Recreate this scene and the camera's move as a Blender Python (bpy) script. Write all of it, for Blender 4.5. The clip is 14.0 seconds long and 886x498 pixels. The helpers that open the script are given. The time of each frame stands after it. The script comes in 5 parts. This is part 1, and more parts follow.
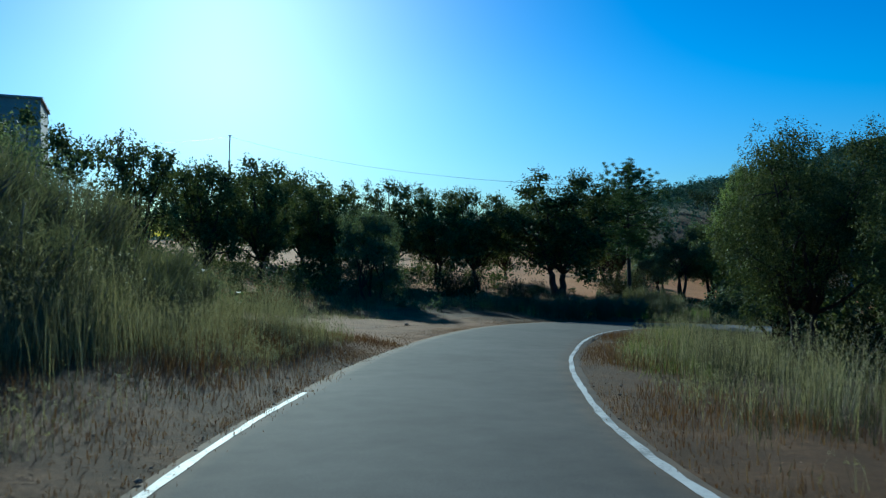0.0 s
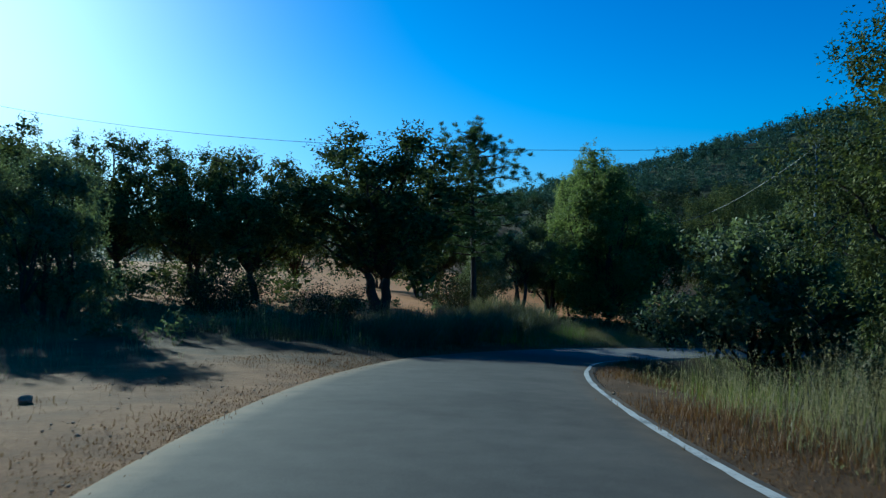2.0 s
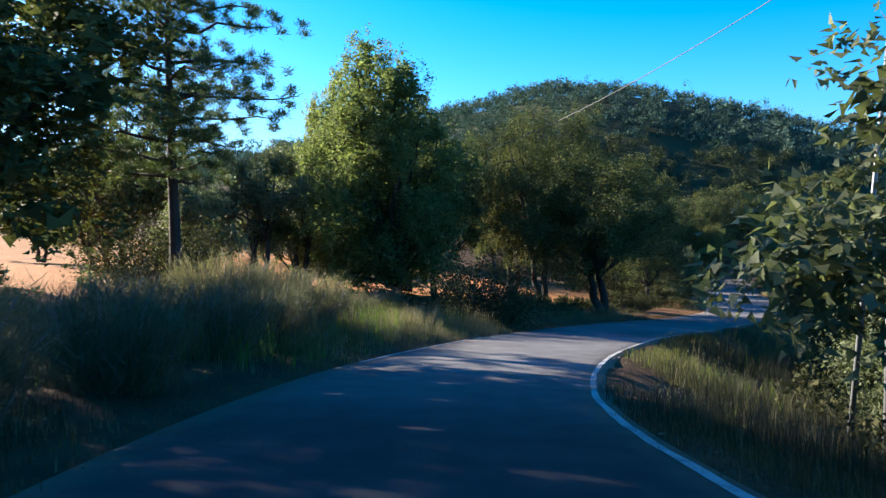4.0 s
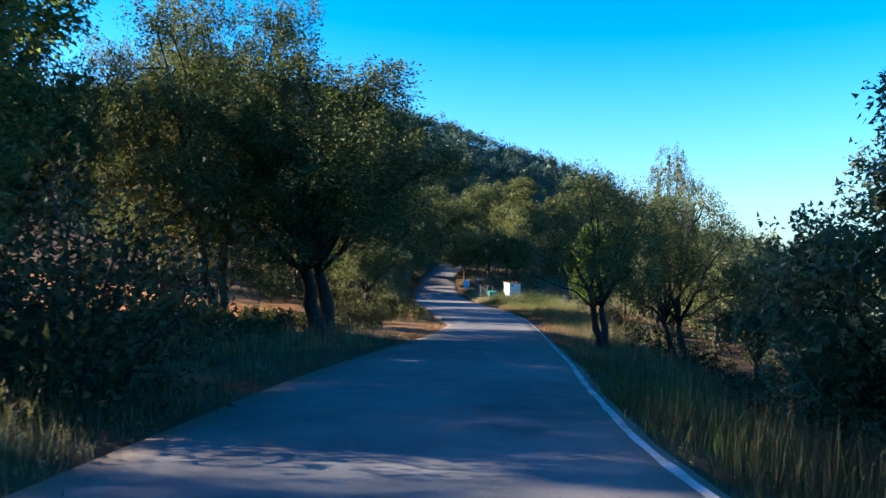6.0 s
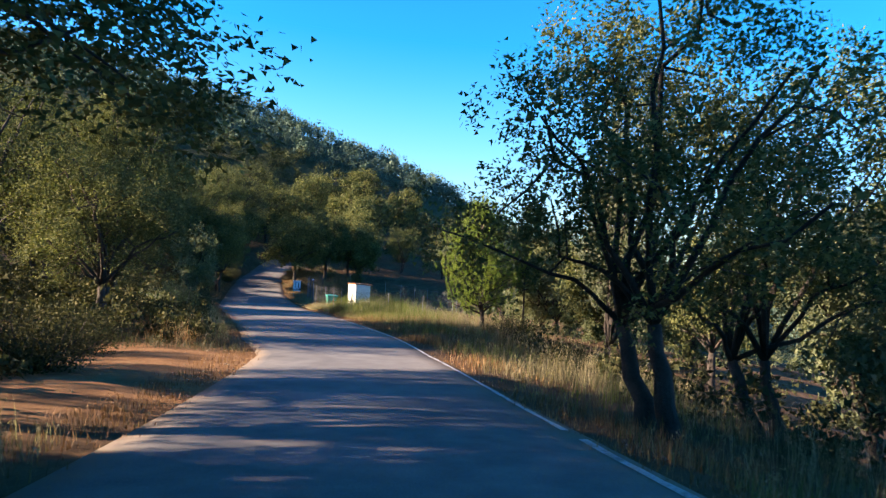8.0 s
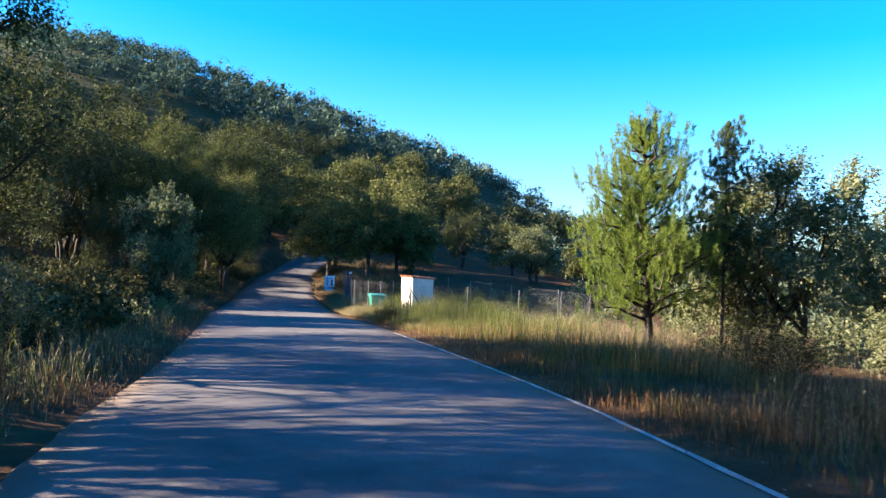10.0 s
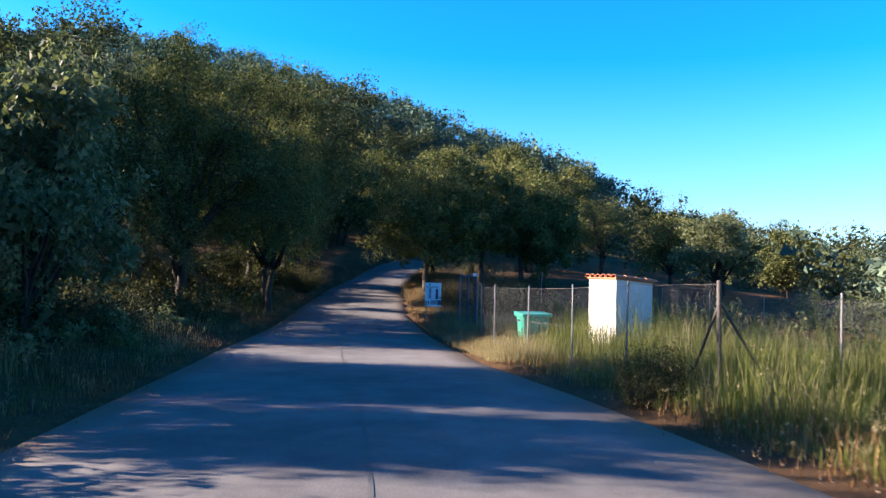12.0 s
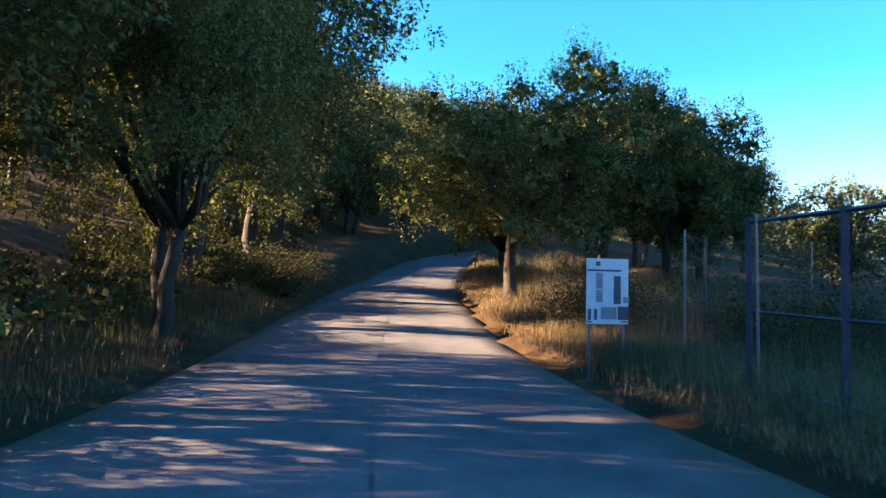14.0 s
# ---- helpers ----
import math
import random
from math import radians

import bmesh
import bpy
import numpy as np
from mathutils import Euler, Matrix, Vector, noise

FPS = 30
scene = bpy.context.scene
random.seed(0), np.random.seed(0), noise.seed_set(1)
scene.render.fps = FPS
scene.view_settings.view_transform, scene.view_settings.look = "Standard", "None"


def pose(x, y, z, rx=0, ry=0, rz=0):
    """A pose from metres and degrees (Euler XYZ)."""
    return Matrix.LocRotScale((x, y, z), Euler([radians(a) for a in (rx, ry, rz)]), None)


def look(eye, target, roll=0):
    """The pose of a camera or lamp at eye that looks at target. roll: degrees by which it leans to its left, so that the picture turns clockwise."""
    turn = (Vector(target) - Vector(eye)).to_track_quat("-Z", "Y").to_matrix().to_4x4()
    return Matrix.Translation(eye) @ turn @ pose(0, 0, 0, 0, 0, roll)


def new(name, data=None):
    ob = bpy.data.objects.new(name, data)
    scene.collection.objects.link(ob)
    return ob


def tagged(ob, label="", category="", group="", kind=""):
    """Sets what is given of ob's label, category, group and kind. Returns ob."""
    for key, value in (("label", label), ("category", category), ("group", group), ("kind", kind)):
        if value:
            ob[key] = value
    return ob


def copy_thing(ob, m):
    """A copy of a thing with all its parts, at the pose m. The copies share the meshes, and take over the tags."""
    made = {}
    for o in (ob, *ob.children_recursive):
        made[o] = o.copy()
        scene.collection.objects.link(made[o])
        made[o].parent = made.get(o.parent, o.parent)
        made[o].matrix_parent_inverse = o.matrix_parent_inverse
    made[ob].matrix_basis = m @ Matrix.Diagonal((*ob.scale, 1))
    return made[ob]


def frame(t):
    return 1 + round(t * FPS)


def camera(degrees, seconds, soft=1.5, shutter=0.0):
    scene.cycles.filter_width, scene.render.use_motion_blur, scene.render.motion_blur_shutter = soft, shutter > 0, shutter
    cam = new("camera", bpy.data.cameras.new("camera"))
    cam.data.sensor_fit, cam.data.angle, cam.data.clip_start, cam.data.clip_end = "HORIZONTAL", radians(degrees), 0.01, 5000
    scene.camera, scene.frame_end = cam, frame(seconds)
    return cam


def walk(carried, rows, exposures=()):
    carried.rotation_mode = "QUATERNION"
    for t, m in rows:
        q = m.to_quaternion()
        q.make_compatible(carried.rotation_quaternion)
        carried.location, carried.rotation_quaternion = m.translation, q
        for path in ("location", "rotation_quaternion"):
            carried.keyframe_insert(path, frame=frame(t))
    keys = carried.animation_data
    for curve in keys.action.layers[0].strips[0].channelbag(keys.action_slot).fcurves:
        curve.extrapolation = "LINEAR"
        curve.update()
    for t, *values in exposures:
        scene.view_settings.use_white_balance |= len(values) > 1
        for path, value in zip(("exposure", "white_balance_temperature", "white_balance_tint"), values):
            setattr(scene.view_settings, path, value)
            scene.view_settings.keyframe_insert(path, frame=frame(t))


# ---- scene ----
cam = camera(63.7, 14.0, 1.3, 0.1)
PATH = [
    (0.0, 0.000, 0.000, 1.300, 88.800, 0.000, 0.000),
    (0.5, -0.315, 4.569, 0.826, 88.802, -1.175, -3.576),
    (1.0, -0.336, 9.264, 0.350, 89.611, -2.467, -7.951),
    (1.5, 0.042, 14.128, -0.109, 90.428, -2.161, -12.558),
    (2.0, 0.819, 18.846, -0.460, 90.356, -0.763, -17.588),
    (2.5, 1.989, 23.501, -0.814, 89.850, 0.191, -22.767),
    (3.0, 3.551, 28.068, -1.205, 89.226, 0.512, -28.067),
    (3.5, 5.506, 32.462, -1.634, 88.669, 0.396, -33.577),
    (4.0, 7.857, 36.596, -2.098, 88.365, 0.040, -39.388),
    (4.5, 10.602, 40.384, -2.598, 88.501, -0.360, -45.591),
    (5.0, 13.784, 43.760, -3.091, 89.018, -0.834, -52.281),
    (5.5, 17.504, 46.759, -3.495, 89.257, -1.511, -59.167),
    (6.0, 21.561, 49.437, -3.991, 89.607, -0.957, -65.084),
    (6.5, 25.831, 51.663, -4.389, 89.968, -1.490, -70.673),
    (7.0, 30.372, 53.633, -4.787, 90.122, -2.186, -74.860),
    (7.5, 34.831, 55.404, -5.203, 90.393, -2.598, -77.417),
    (8.0, 39.169, 57.028, -5.619, 90.766, -2.762, -78.597),
    (8.5, 43.460, 58.579, -6.022, 91.096, -2.724, -78.680),
    (9.0, 47.781, 60.129, -6.396, 91.238, -2.529, -77.941),
    (9.5, 52.205, 61.751, -6.729, 91.047, -2.225, -76.660),
    (10.0, 56.688, 63.524, -7.030, 90.926, -1.892, -75.167),
    (10.5, 60.967, 65.488, -7.330, 91.806, -1.759, -73.669),
    (11.0, 65.443, 67.526, -7.542, 90.980, -1.813, -71.666),
    (11.5, 69.778, 69.822, -7.850, 91.761, -1.376, -70.076),
    (12.0, 74.049, 72.184, -7.972, 92.045, -1.243, -68.678),
    (12.5, 78.318, 74.545, -8.186, 91.837, -1.327, -67.976),
    (13.0, 82.456, 76.902, -8.399, 92.036, -1.224, -67.878),
    (13.5, 86.590, 79.390, -8.613, 92.339, -1.331, -68.176),
    (14.0, 90.859, 81.751, -8.828, 93.138, -1.129, -68.081),
]
# seconds, stops, kelvin, tint: the camera opens up once the sun has left its view
EXPOSURES = [(0.0, 0.42, 4450, -12), (2.2, 0.6, 4450, -12), (4.3, 2.34, 5900, 15), (5.0, 2.3, 5800, 15), (6.0, 2.46, 6000, 17), (6.6, 2.45, 6600, 22), (7.2, 2.5, 7000, 24), (9.3, 2.72, 6900, 24), (10.0, 2.74, 6400, 22), (11.0, 2.62, 6300, 22), (12.5, 2.52, 6400, 25), (13.0, 2.55, 6400, 25), (13.5, 2.65, 6200, 24), (14.0, 3.25, 8200, 29)]
walk(cam, [(t, pose(*v)) for t, *v in PATH], EXPOSURES)

# ---- sky and sun ----
SUN_BEARING, SUN_HEIGHT = 17.0, 20.0
world = bpy.data.worlds.new("sky")
scene.world = world
world.use_nodes = True
wn = world.node_tree
sky = wn.nodes.new("ShaderNodeTexSky")
sky.sky_type = "NISHITA"
sky.sun_disc = False
sky.sun_elevation = radians(SUN_HEIGHT)
sky.sun_rotation = radians(-SUN_BEARING)
sky.altitude = 300
sky.air_density, sky.dust_density, sky.ozone_density = 1.0, 0.48, 3.2
deep = wn.nodes.new("ShaderNodeHueSaturation")
deep.inputs["Hue"].default_value, deep.inputs["Saturation"].default_value = 0.501, 1.48
wn.nodes["Background"].inputs["Strength"].default_value = 0.070
wn.links.new(sky.outputs["Color"], deep.inputs["Color"])
# thin blue haze low over the plain
way = wn.nodes.new("ShaderNodeTexCoord")
parted = wn.nodes.new("ShaderNodeSeparateXYZ")
low = wn.nodes.new("ShaderNodeMapRange")
low.interpolation_type = "SMOOTHSTEP"
low.inputs["From Min"].default_value, low.inputs["From Max"].default_value = -0.02, 0.22
haze = wn.nodes.new("ShaderNodeMix")
haze.data_type, haze.blend_type = "RGBA", "MULTIPLY"
haze.inputs[0].default_value = 1.0
tint = wn.nodes.new("ShaderNodeMix")
tint.data_type = "RGBA"
tint.inputs[6].default_value, tint.inputs[7].default_value = (0.42, 0.60, 0.80, 1), (1, 1, 1, 1)
wn.links.new(way.outputs["Generated"], parted.inputs[0])
wn.links.new(parted.outputs["Z"], low.inputs["Value"])
wn.links.new(low.outputs["Result"], tint.inputs[0])
wn.links.new(deep.outputs["Color"], haze.inputs[6])
wn.links.new(tint.outputs[2], haze.inputs[7])
wn.links.new(haze.outputs[2], wn.nodes["Background"].inputs["Color"])
sun = new("sun", bpy.data.lights.new("sun", "SUN"))
sun.data.energy, sun.data.angle, sun.data.color = 5.0, radians(0.55), (1.0, 0.86, 0.64)
sb, sh = radians(SUN_BEARING), radians(SUN_HEIGHT)
sun.matrix_world = look((-300 * math.sin(sb) * math.cos(sh), 300 * math.cos(sb) * math.cos(sh), 300 * math.sin(sh)), (0, 0, 0))


# ---- materials ----
def material(name):
    m = bpy.data.materials.new(name)
    m.use_nodes = True
    nt = m.node_tree
    b = nt.nodes["Principled BSDF"]
    return m, nt, b


def node(nt, kind, **inputs):
    n = nt.nodes.new(kind)
    for k, v in inputs.items():
        n.inputs[k.replace("_", " ")].default_value = v
    return n


def noise_tex(nt, scale, detail=4.0, rough=0.6, coords="Object"):
    co = nt.nodes.new("ShaderNodeTexCoord")
    n = node(nt, "ShaderNodeTexNoise", Scale=scale, Detail=detail, Roughness=rough)
    nt.links.new(co.outputs[coords], n.inputs["Vector"])
    return n.outputs["Fac"]


def ramp(nt, fac, stops):
    r = nt.nodes.new("ShaderNodeValToRGB")
    el = r.color_ramp.elements
    while len(el) < len(stops):
        el.new(0.5)
    for e, (p, c) in zip(el, stops):
        e.position, e.color = p, (*c, 1)
    nt.links.new(fac, r.inputs["Fac"])
    return r.outputs["Color"]


def mix(nt, fac, a, b, mode="MIX"):
    n = nt.nodes.new("ShaderNodeMix")
    n.data_type, n.blend_type = "RGBA", mode
    for sock, v in ((n.inputs[0], fac), (n.inputs[6], a), (n.inputs[7], b)):
        if isinstance(v, bpy.types.NodeSocket):
            nt.links.new(v, sock)
        elif isinstance(v, (int, float)):
            sock.default_value = v
        else:
            sock.default_value = (*v, 1)
    return n.outputs[2]


def maths(nt, op, a, b=0.0, clamp=False):
    n = nt.nodes.new("ShaderNodeMath")
    n.operation, n.use_clamp = op, clamp
    for sock, v in zip(n.inputs, (a, b)):
        if isinstance(v, bpy.types.NodeSocket):
            nt.links.new(v, sock)
        else:
            sock.default_value = v
    return n.outputs[0]


def attribute(nt, name):
    n = nt.nodes.new("ShaderNodeAttribute")
    n.attribute_name = name
    return n.outputs["Fac"]


def bump(nt, b, height, strength, distance):
    n = node(nt, "ShaderNodeBump", Strength=strength, Distance=distance)
    nt.links.new(height, n.inputs["Height"])
    nt.links.new(n.outputs["Normal"], b.inputs["Normal"])


def leaf_material(name, stops, through_leaf, rough=0.6, gloss=0.15):
    """Leaves and blades: each one takes its own tint, and lets some light through."""
    m, nt, b = material(name)
    g = nt.nodes.new("ShaderNodeNewGeometry")
    oi = nt.nodes.new("ShaderNodeObjectInfo")
    patch = noise_tex(nt, 0.55, 2.0)
    v = maths(nt, "ADD", maths(nt, "MULTIPLY", g.outputs["Random Per Island"], 0.5), maths(nt, "MULTIPLY", patch, 0.38))
    v = maths(nt, "ADD", v, maths(nt, "MULTIPLY", oi.outputs["Random"], 0.16))
    col = ramp(nt, v, stops)
    nt.links.new(col, b.inputs["Base Color"])
    b.inputs["Roughness"].default_value = rough
    b.inputs["Specular IOR Level"].default_value = gloss
    tr = nt.nodes.new("ShaderNodeBsdfTranslucent")
    warm = mix(nt, 1.0, col, (0.93, 1.0, 0.6), "MULTIPLY")
    nt.links.new(warm, tr.inputs["Color"])
    ms = node(nt, "ShaderNodeMixShader", Fac=through_leaf)
    nt.links.new(b.outputs["BSDF"], ms.inputs[1])
    nt.links.new(tr.outputs["BSDF"], ms.inputs[2])
    nt.links.new(ms.outputs[0], nt.nodes["Material Output"].inputs["Surface"])
    return m


def plain(name, c0, c1, scale, rough=0.8, relief=0.2, metal=0.0, depth=0.01, gloss=0.3):
    """Two tints mixed at two scales, with fine relief."""
    m, nt, b = material(name)
    a, f = noise_tex(nt, scale), noise_tex(nt, scale * 9, 5.0)
    fac = maths(nt, "ADD", maths(nt, "MULTIPLY", a, 0.6), maths(nt, "MULTIPLY", f, 0.4))
    nt.links.new(ramp(nt, fac, [(0.35, c0), (0.65, c1)]), b.inputs["Base Color"])
    b.inputs["Roughness"].default_value, b.inputs["Metallic"].default_value = rough, metal
    b.inputs["Specular IOR Level"].default_value = gloss
    bump(nt, b, f, relief, depth)
    return m


def asphalt_material():
    m, nt, b = material("asphalt")
    fine, big, long = noise_tex(nt, 60.0, 6.0, 0.8), noise_tex(nt, 0.35, 3.0), noise_tex(nt, 2.2, 5.0)
    speck = ramp(nt, fine, [(0.3, (0.026, 0.026, 0.026)), (0.7, (0.066, 0.064, 0.063))])
    tone = ramp(nt, maths(nt, "ADD", maths(nt, "MULTIPLY", big, 0.6), maths(nt, "MULTIPLY", long, 0.4)),
                [(0.35, (0.62, 0.62, 0.64)), (0.65, (1.36, 1.33, 1.28))])
    col = mix(nt, 1.0, speck, tone, "MULTIPLY")
    # paler tone, mixed in by a mask set along the road
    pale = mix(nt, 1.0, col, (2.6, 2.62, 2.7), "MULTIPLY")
    col = mix(nt, attribute(nt, "paler"), col, pale)
    dusty = maths(nt, "MULTIPLY", attribute(nt, "edge"), maths(nt, "MULTIPLY", long, 1.5), True)
    col = mix(nt, dusty, col, (0.15, 0.105, 0.066))
    nt.links.new(col, b.inputs["Base Color"])
    b.inputs["Roughness"].default_value = 0.9
    b.inputs["Specular IOR Level"].default_value = 0.12
    bump(nt, b, fine, 0.5, 0.004)
    return m


def paint_material(name, left_over):
    """White edge line, worn through to the asphalt in places."""
    m, nt, b = material(name)
    wear = maths(nt, "ADD", maths(nt, "MULTIPLY", noise_tex(nt, 1.4, 4.0), 0.5), maths(nt, "MULTIPLY", noise_tex(nt, 22.0, 6.0, 0.8), 0.5))
    nt.links.new(ramp(nt, wear, [(left_over - 0.13, (0.40, 0.39, 0.375)), (left_over, (0.30, 0.29, 0.28)), (left_over + 0.08, (0.11, 0.108, 0.105))]), b.inputs["Base Color"])
    b.inputs["Roughness"].default_value = 0.7
    return m


def ground_material():
    m, nt, b = material("dry_ground")
    big, mid, fine = noise_tex(nt, 0.12, 4.0), noise_tex(nt, 1.1, 5.0), noise_tex(nt, 14.0, 6.0, 0.75)
    v = maths(nt, "ADD", maths(nt, "MULTIPLY", mid, 0.55), maths(nt, "MULTIPLY", fine, 0.45))
    scrub = ramp(nt, v, [(0.3, (0.03, 0.018, 0.009)), (0.5, (0.072, 0.041, 0.02)), (0.7, (0.145, 0.082, 0.04))])
    stubble = ramp(nt, v, [(0.3, (0.26, 0.105, 0.03)), (0.7, (0.41, 0.185, 0.062))])
    sand = ramp(nt, v, [(0.3, (0.085, 0.042, 0.018)), (0.5, (0.16, 0.08, 0.034)), (0.7, (0.25, 0.138, 0.064))])
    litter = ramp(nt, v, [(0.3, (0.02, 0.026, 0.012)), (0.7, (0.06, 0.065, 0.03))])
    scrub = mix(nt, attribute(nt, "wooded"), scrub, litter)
    rim = maths(nt, "MULTIPLY", maths(nt, "SUBTRACT", big, 0.5), 1.2)
    field = maths(nt, "ADD", attribute(nt, "field"), rim, True)
    dirt = maths(nt, "ADD", attribute(nt, "dirt"), maths(nt, "MULTIPLY", maths(nt, "SUBTRACT", mid, 0.5), 1.3), True)
    gate = maths(nt, "MULTIPLY", dirt, attribute(nt, "dirt_near"), True)
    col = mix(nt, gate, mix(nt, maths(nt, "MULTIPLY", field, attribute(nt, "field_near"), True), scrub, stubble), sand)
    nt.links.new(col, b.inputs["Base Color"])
    b.inputs["Roughness"].default_value = 0.95
    b.inputs["Specular IOR Level"].default_value = 0.1
    bump(nt, b, v, 0.7, 0.08)
    return m


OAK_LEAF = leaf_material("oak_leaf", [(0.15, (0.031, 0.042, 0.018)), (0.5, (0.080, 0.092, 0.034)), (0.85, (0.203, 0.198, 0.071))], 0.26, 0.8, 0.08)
# Sunlit copy of the oak leaf: sunlight is put into its paler colour.
SUNNY_LEAF = leaf_material("sunlit_oak_leaf", [(0.15, (0.062, 0.081, 0.028)), (0.5, (0.140, 0.167, 0.060)), (0.85, (0.269, 0.292, 0.120))], 0.58)
# Shaded copy of the oak leaf: the bank's shade is in its colour.
SHADED_OAK_LEAF = leaf_material("shaded_oak_leaf", [(0.15, (0.020, 0.027, 0.014)), (0.5, (0.045, 0.056, 0.027)), (0.85, (0.108, 0.114, 0.052))], 0.22, 0.8, 0.06)
# Scrub leaf darkened: the shade under the trees is put into its colour.
SHADED_SCRUB_LEAF = leaf_material("shaded_scrub_leaf", [(0.15, (0.018, 0.022, 0.011)), (0.5, (0.044, 0.048, 0.021)), (0.85, (0.110, 0.098, 0.042))], 0.2, 0.8, 0.06)
OLIVE_LEAF = leaf_material("grey_green_leaf", [(0.15, (0.059, 0.076, 0.043)), (0.5, (0.124, 0.140, 0.073)), (0.85, (0.227, 0.238, 0.124))], 0.4)
GUM_LEAF = leaf_material("gum_leaf", [(0.15, (0.045, 0.058, 0.036)), (0.5, (0.086, 0.098, 0.056)), (0.85, (0.155, 0.165, 0.092))], 0.35)
PINE_LEAF = leaf_material("pine_needles", [(0.15, (0.05, 0.085, 0.016)), (0.5, (0.12, 0.17, 0.03)), (0.85, (0.24, 0.28, 0.06))], 0.4)
DARK_PINE_LEAF = leaf_material("dark_pine_needles", [(0.15, (0.030, 0.048, 0.022)), (0.5, (0.060, 0.090, 0.032)), (0.85, (0.120, 0.150, 0.056))], 0.3)
BROOM_LEAF = leaf_material("broom_twigs", [(0.15, (0.058, 0.062, 0.036)), (0.5, (0.115, 0.112, 0.064)), (0.85, (0.225, 0.19, 0.12))], 0.38)
STRAW = leaf_material("dry_straw", [(0.15, (0.140, 0.110, 0.059)), (0.5, (0.234, 0.194, 0.114)), (0.85, (0.348, 0.304, 0.202))], 0.42)
RED_STRAW = leaf_material("rusty_litter", [(0.15, (0.062, 0.026, 0.011)), (0.5, (0.160, 0.074, 0.029)), (0.85, (0.300, 0.180, 0.085))], 0.22)
GREY_GRASS = leaf_material("grey_green_grass", [(0.15, (0.026, 0.028, 0.015)), (0.5, (0.056, 0.055, 0.032)), (0.85, (0.126, 0.106, 0.062))], 0.32)
BROWN_GRASS = leaf_material("brown_grass", [(0.15, (0.055, 0.043, 0.026)), (0.5, (0.128, 0.100, 0.058)), (0.85, (0.245, 0.195, 0.118))], 0.35)
GREEN_GRASS = leaf_material("green_grass", [(0.15, (0.043, 0.064, 0.014)), (0.5, (0.102, 0.128, 0.030)), (0.85, (0.221, 0.212, 0.068))], 0.45)
BRIGHT_GREEN = leaf_material("fresh_green_stems", [(0.15, (0.08, 0.14, 0.015)), (0.5, (0.16, 0.24, 0.03)), (0.85, (0.28, 0.34, 0.06))], 0.45)
# Far leaves lightened towards blue: distance haze is put into the colour.
HAZY_WOODS_LEAF = leaf_material("hazy_far_woods", [(0.15, (0.033, 0.058, 0.048)), (0.5, (0.076, 0.113, 0.083)), (0.85, (0.137, 0.181, 0.122))], 0.14, 0.8, 0.03)
BARK = plain("bark", (0.02, 0.016, 0.013), (0.06, 0.048, 0.04), 3.0, 0.95, 0.9, depth=0.03)
GREY_BARK = plain("grey_bark", (0.09, 0.08, 0.07), (0.24, 0.21, 0.18), 3.0, 0.95, 0.8, depth=0.02)
ASPHALT, GROUND = asphalt_material(), ground_material()
PAINT, FADED_PAINT = paint_material("worn_white_paint", 0.50), paint_material("faded_white_paint", 0.34)
TAR = plain("tar_seam", (0.045, 0.045, 0.046), (0.085, 0.082, 0.08), 4.0, 0.7)
RENDERED_WALL = plain("white_render", (0.50, 0.48, 0.45), (0.64, 0.62, 0.58), 2.0, 0.9, 0.3)
DULL_WALL = plain("grey_render", (0.22, 0.20, 0.19), (0.32, 0.30, 0.28), 1.0, 0.9, 0.3)
TERRACOTTA = plain("terracotta", (0.30, 0.10, 0.05), (0.48, 0.19, 0.10), 8.0, 0.85, 0.3)
DARK_STEEL = plain("weathered_dark_steel", (0.05, 0.045, 0.045), (0.11, 0.10, 0.095), 9.0, 0.7, 0.2, 0.3)
WIRE = plain("dull_wire", (0.05, 0.05, 0.052), (0.10, 0.10, 0.102), 9.0, 0.6, 0.1, 0.4)
GALVANISED = plain("galvanised_steel", (0.13, 0.135, 0.14), (0.22, 0.225, 0.23), 9.0, 0.5, 0.1, 0.5)
BLUE_STEEL = plain("blue_grey_painted_steel", (0.022, 0.036, 0.058), (0.042, 0.064, 0.095), 6.0, 0.55, 0.1)
GREEN_PLASTIC = plain("green_plastic", (0.02, 0.27, 0.20), (0.04, 0.38, 0.29), 3.0, 0.7, 0.1, gloss=0.15)
BLACK_RUBBER = plain("black_rubber", (0.015, 0.015, 0.015), (0.04, 0.04, 0.04), 5.0, 0.8)
STONE = plain("weathered_stone", (0.17, 0.12, 0.08), (0.33, 0.24, 0.17), 6.0, 0.95, 0.6, gloss=0.1)
SIGN_WHITE = plain("sign_white", (0.45, 0.50, 0.55), (0.62, 0.66, 0.70), 4.0, 0.5, 0.05, gloss=0.5)
SIGN_DARK = plain("sign_print", (0.02, 0.03, 0.05), (0.05, 0.07, 0.11), 5.0, 0.5, 0.05, gloss=0.5)
SIGN_GREY = plain("sign_photo", (0.12, 0.15, 0.19), (0.24, 0.28, 0.33), 6.0, 0.5, 0.05, gloss=0.5)
POLE_WOOD = plain("weathered_pole_wood", (0.12, 0.10, 0.085), (0.26, 0.23, 0.20), 5.0, 0.9, 0.4)
CABLE = plain("cable_rubber", (0.02, 0.02, 0.02), (0.04, 0.04, 0.04), 5.0, 0.6)


# ---- mesh helpers ----
def smooth(t):
    t = np.clip(t, 0.0, 1.0)
    return t * t * (3 - 2 * t)


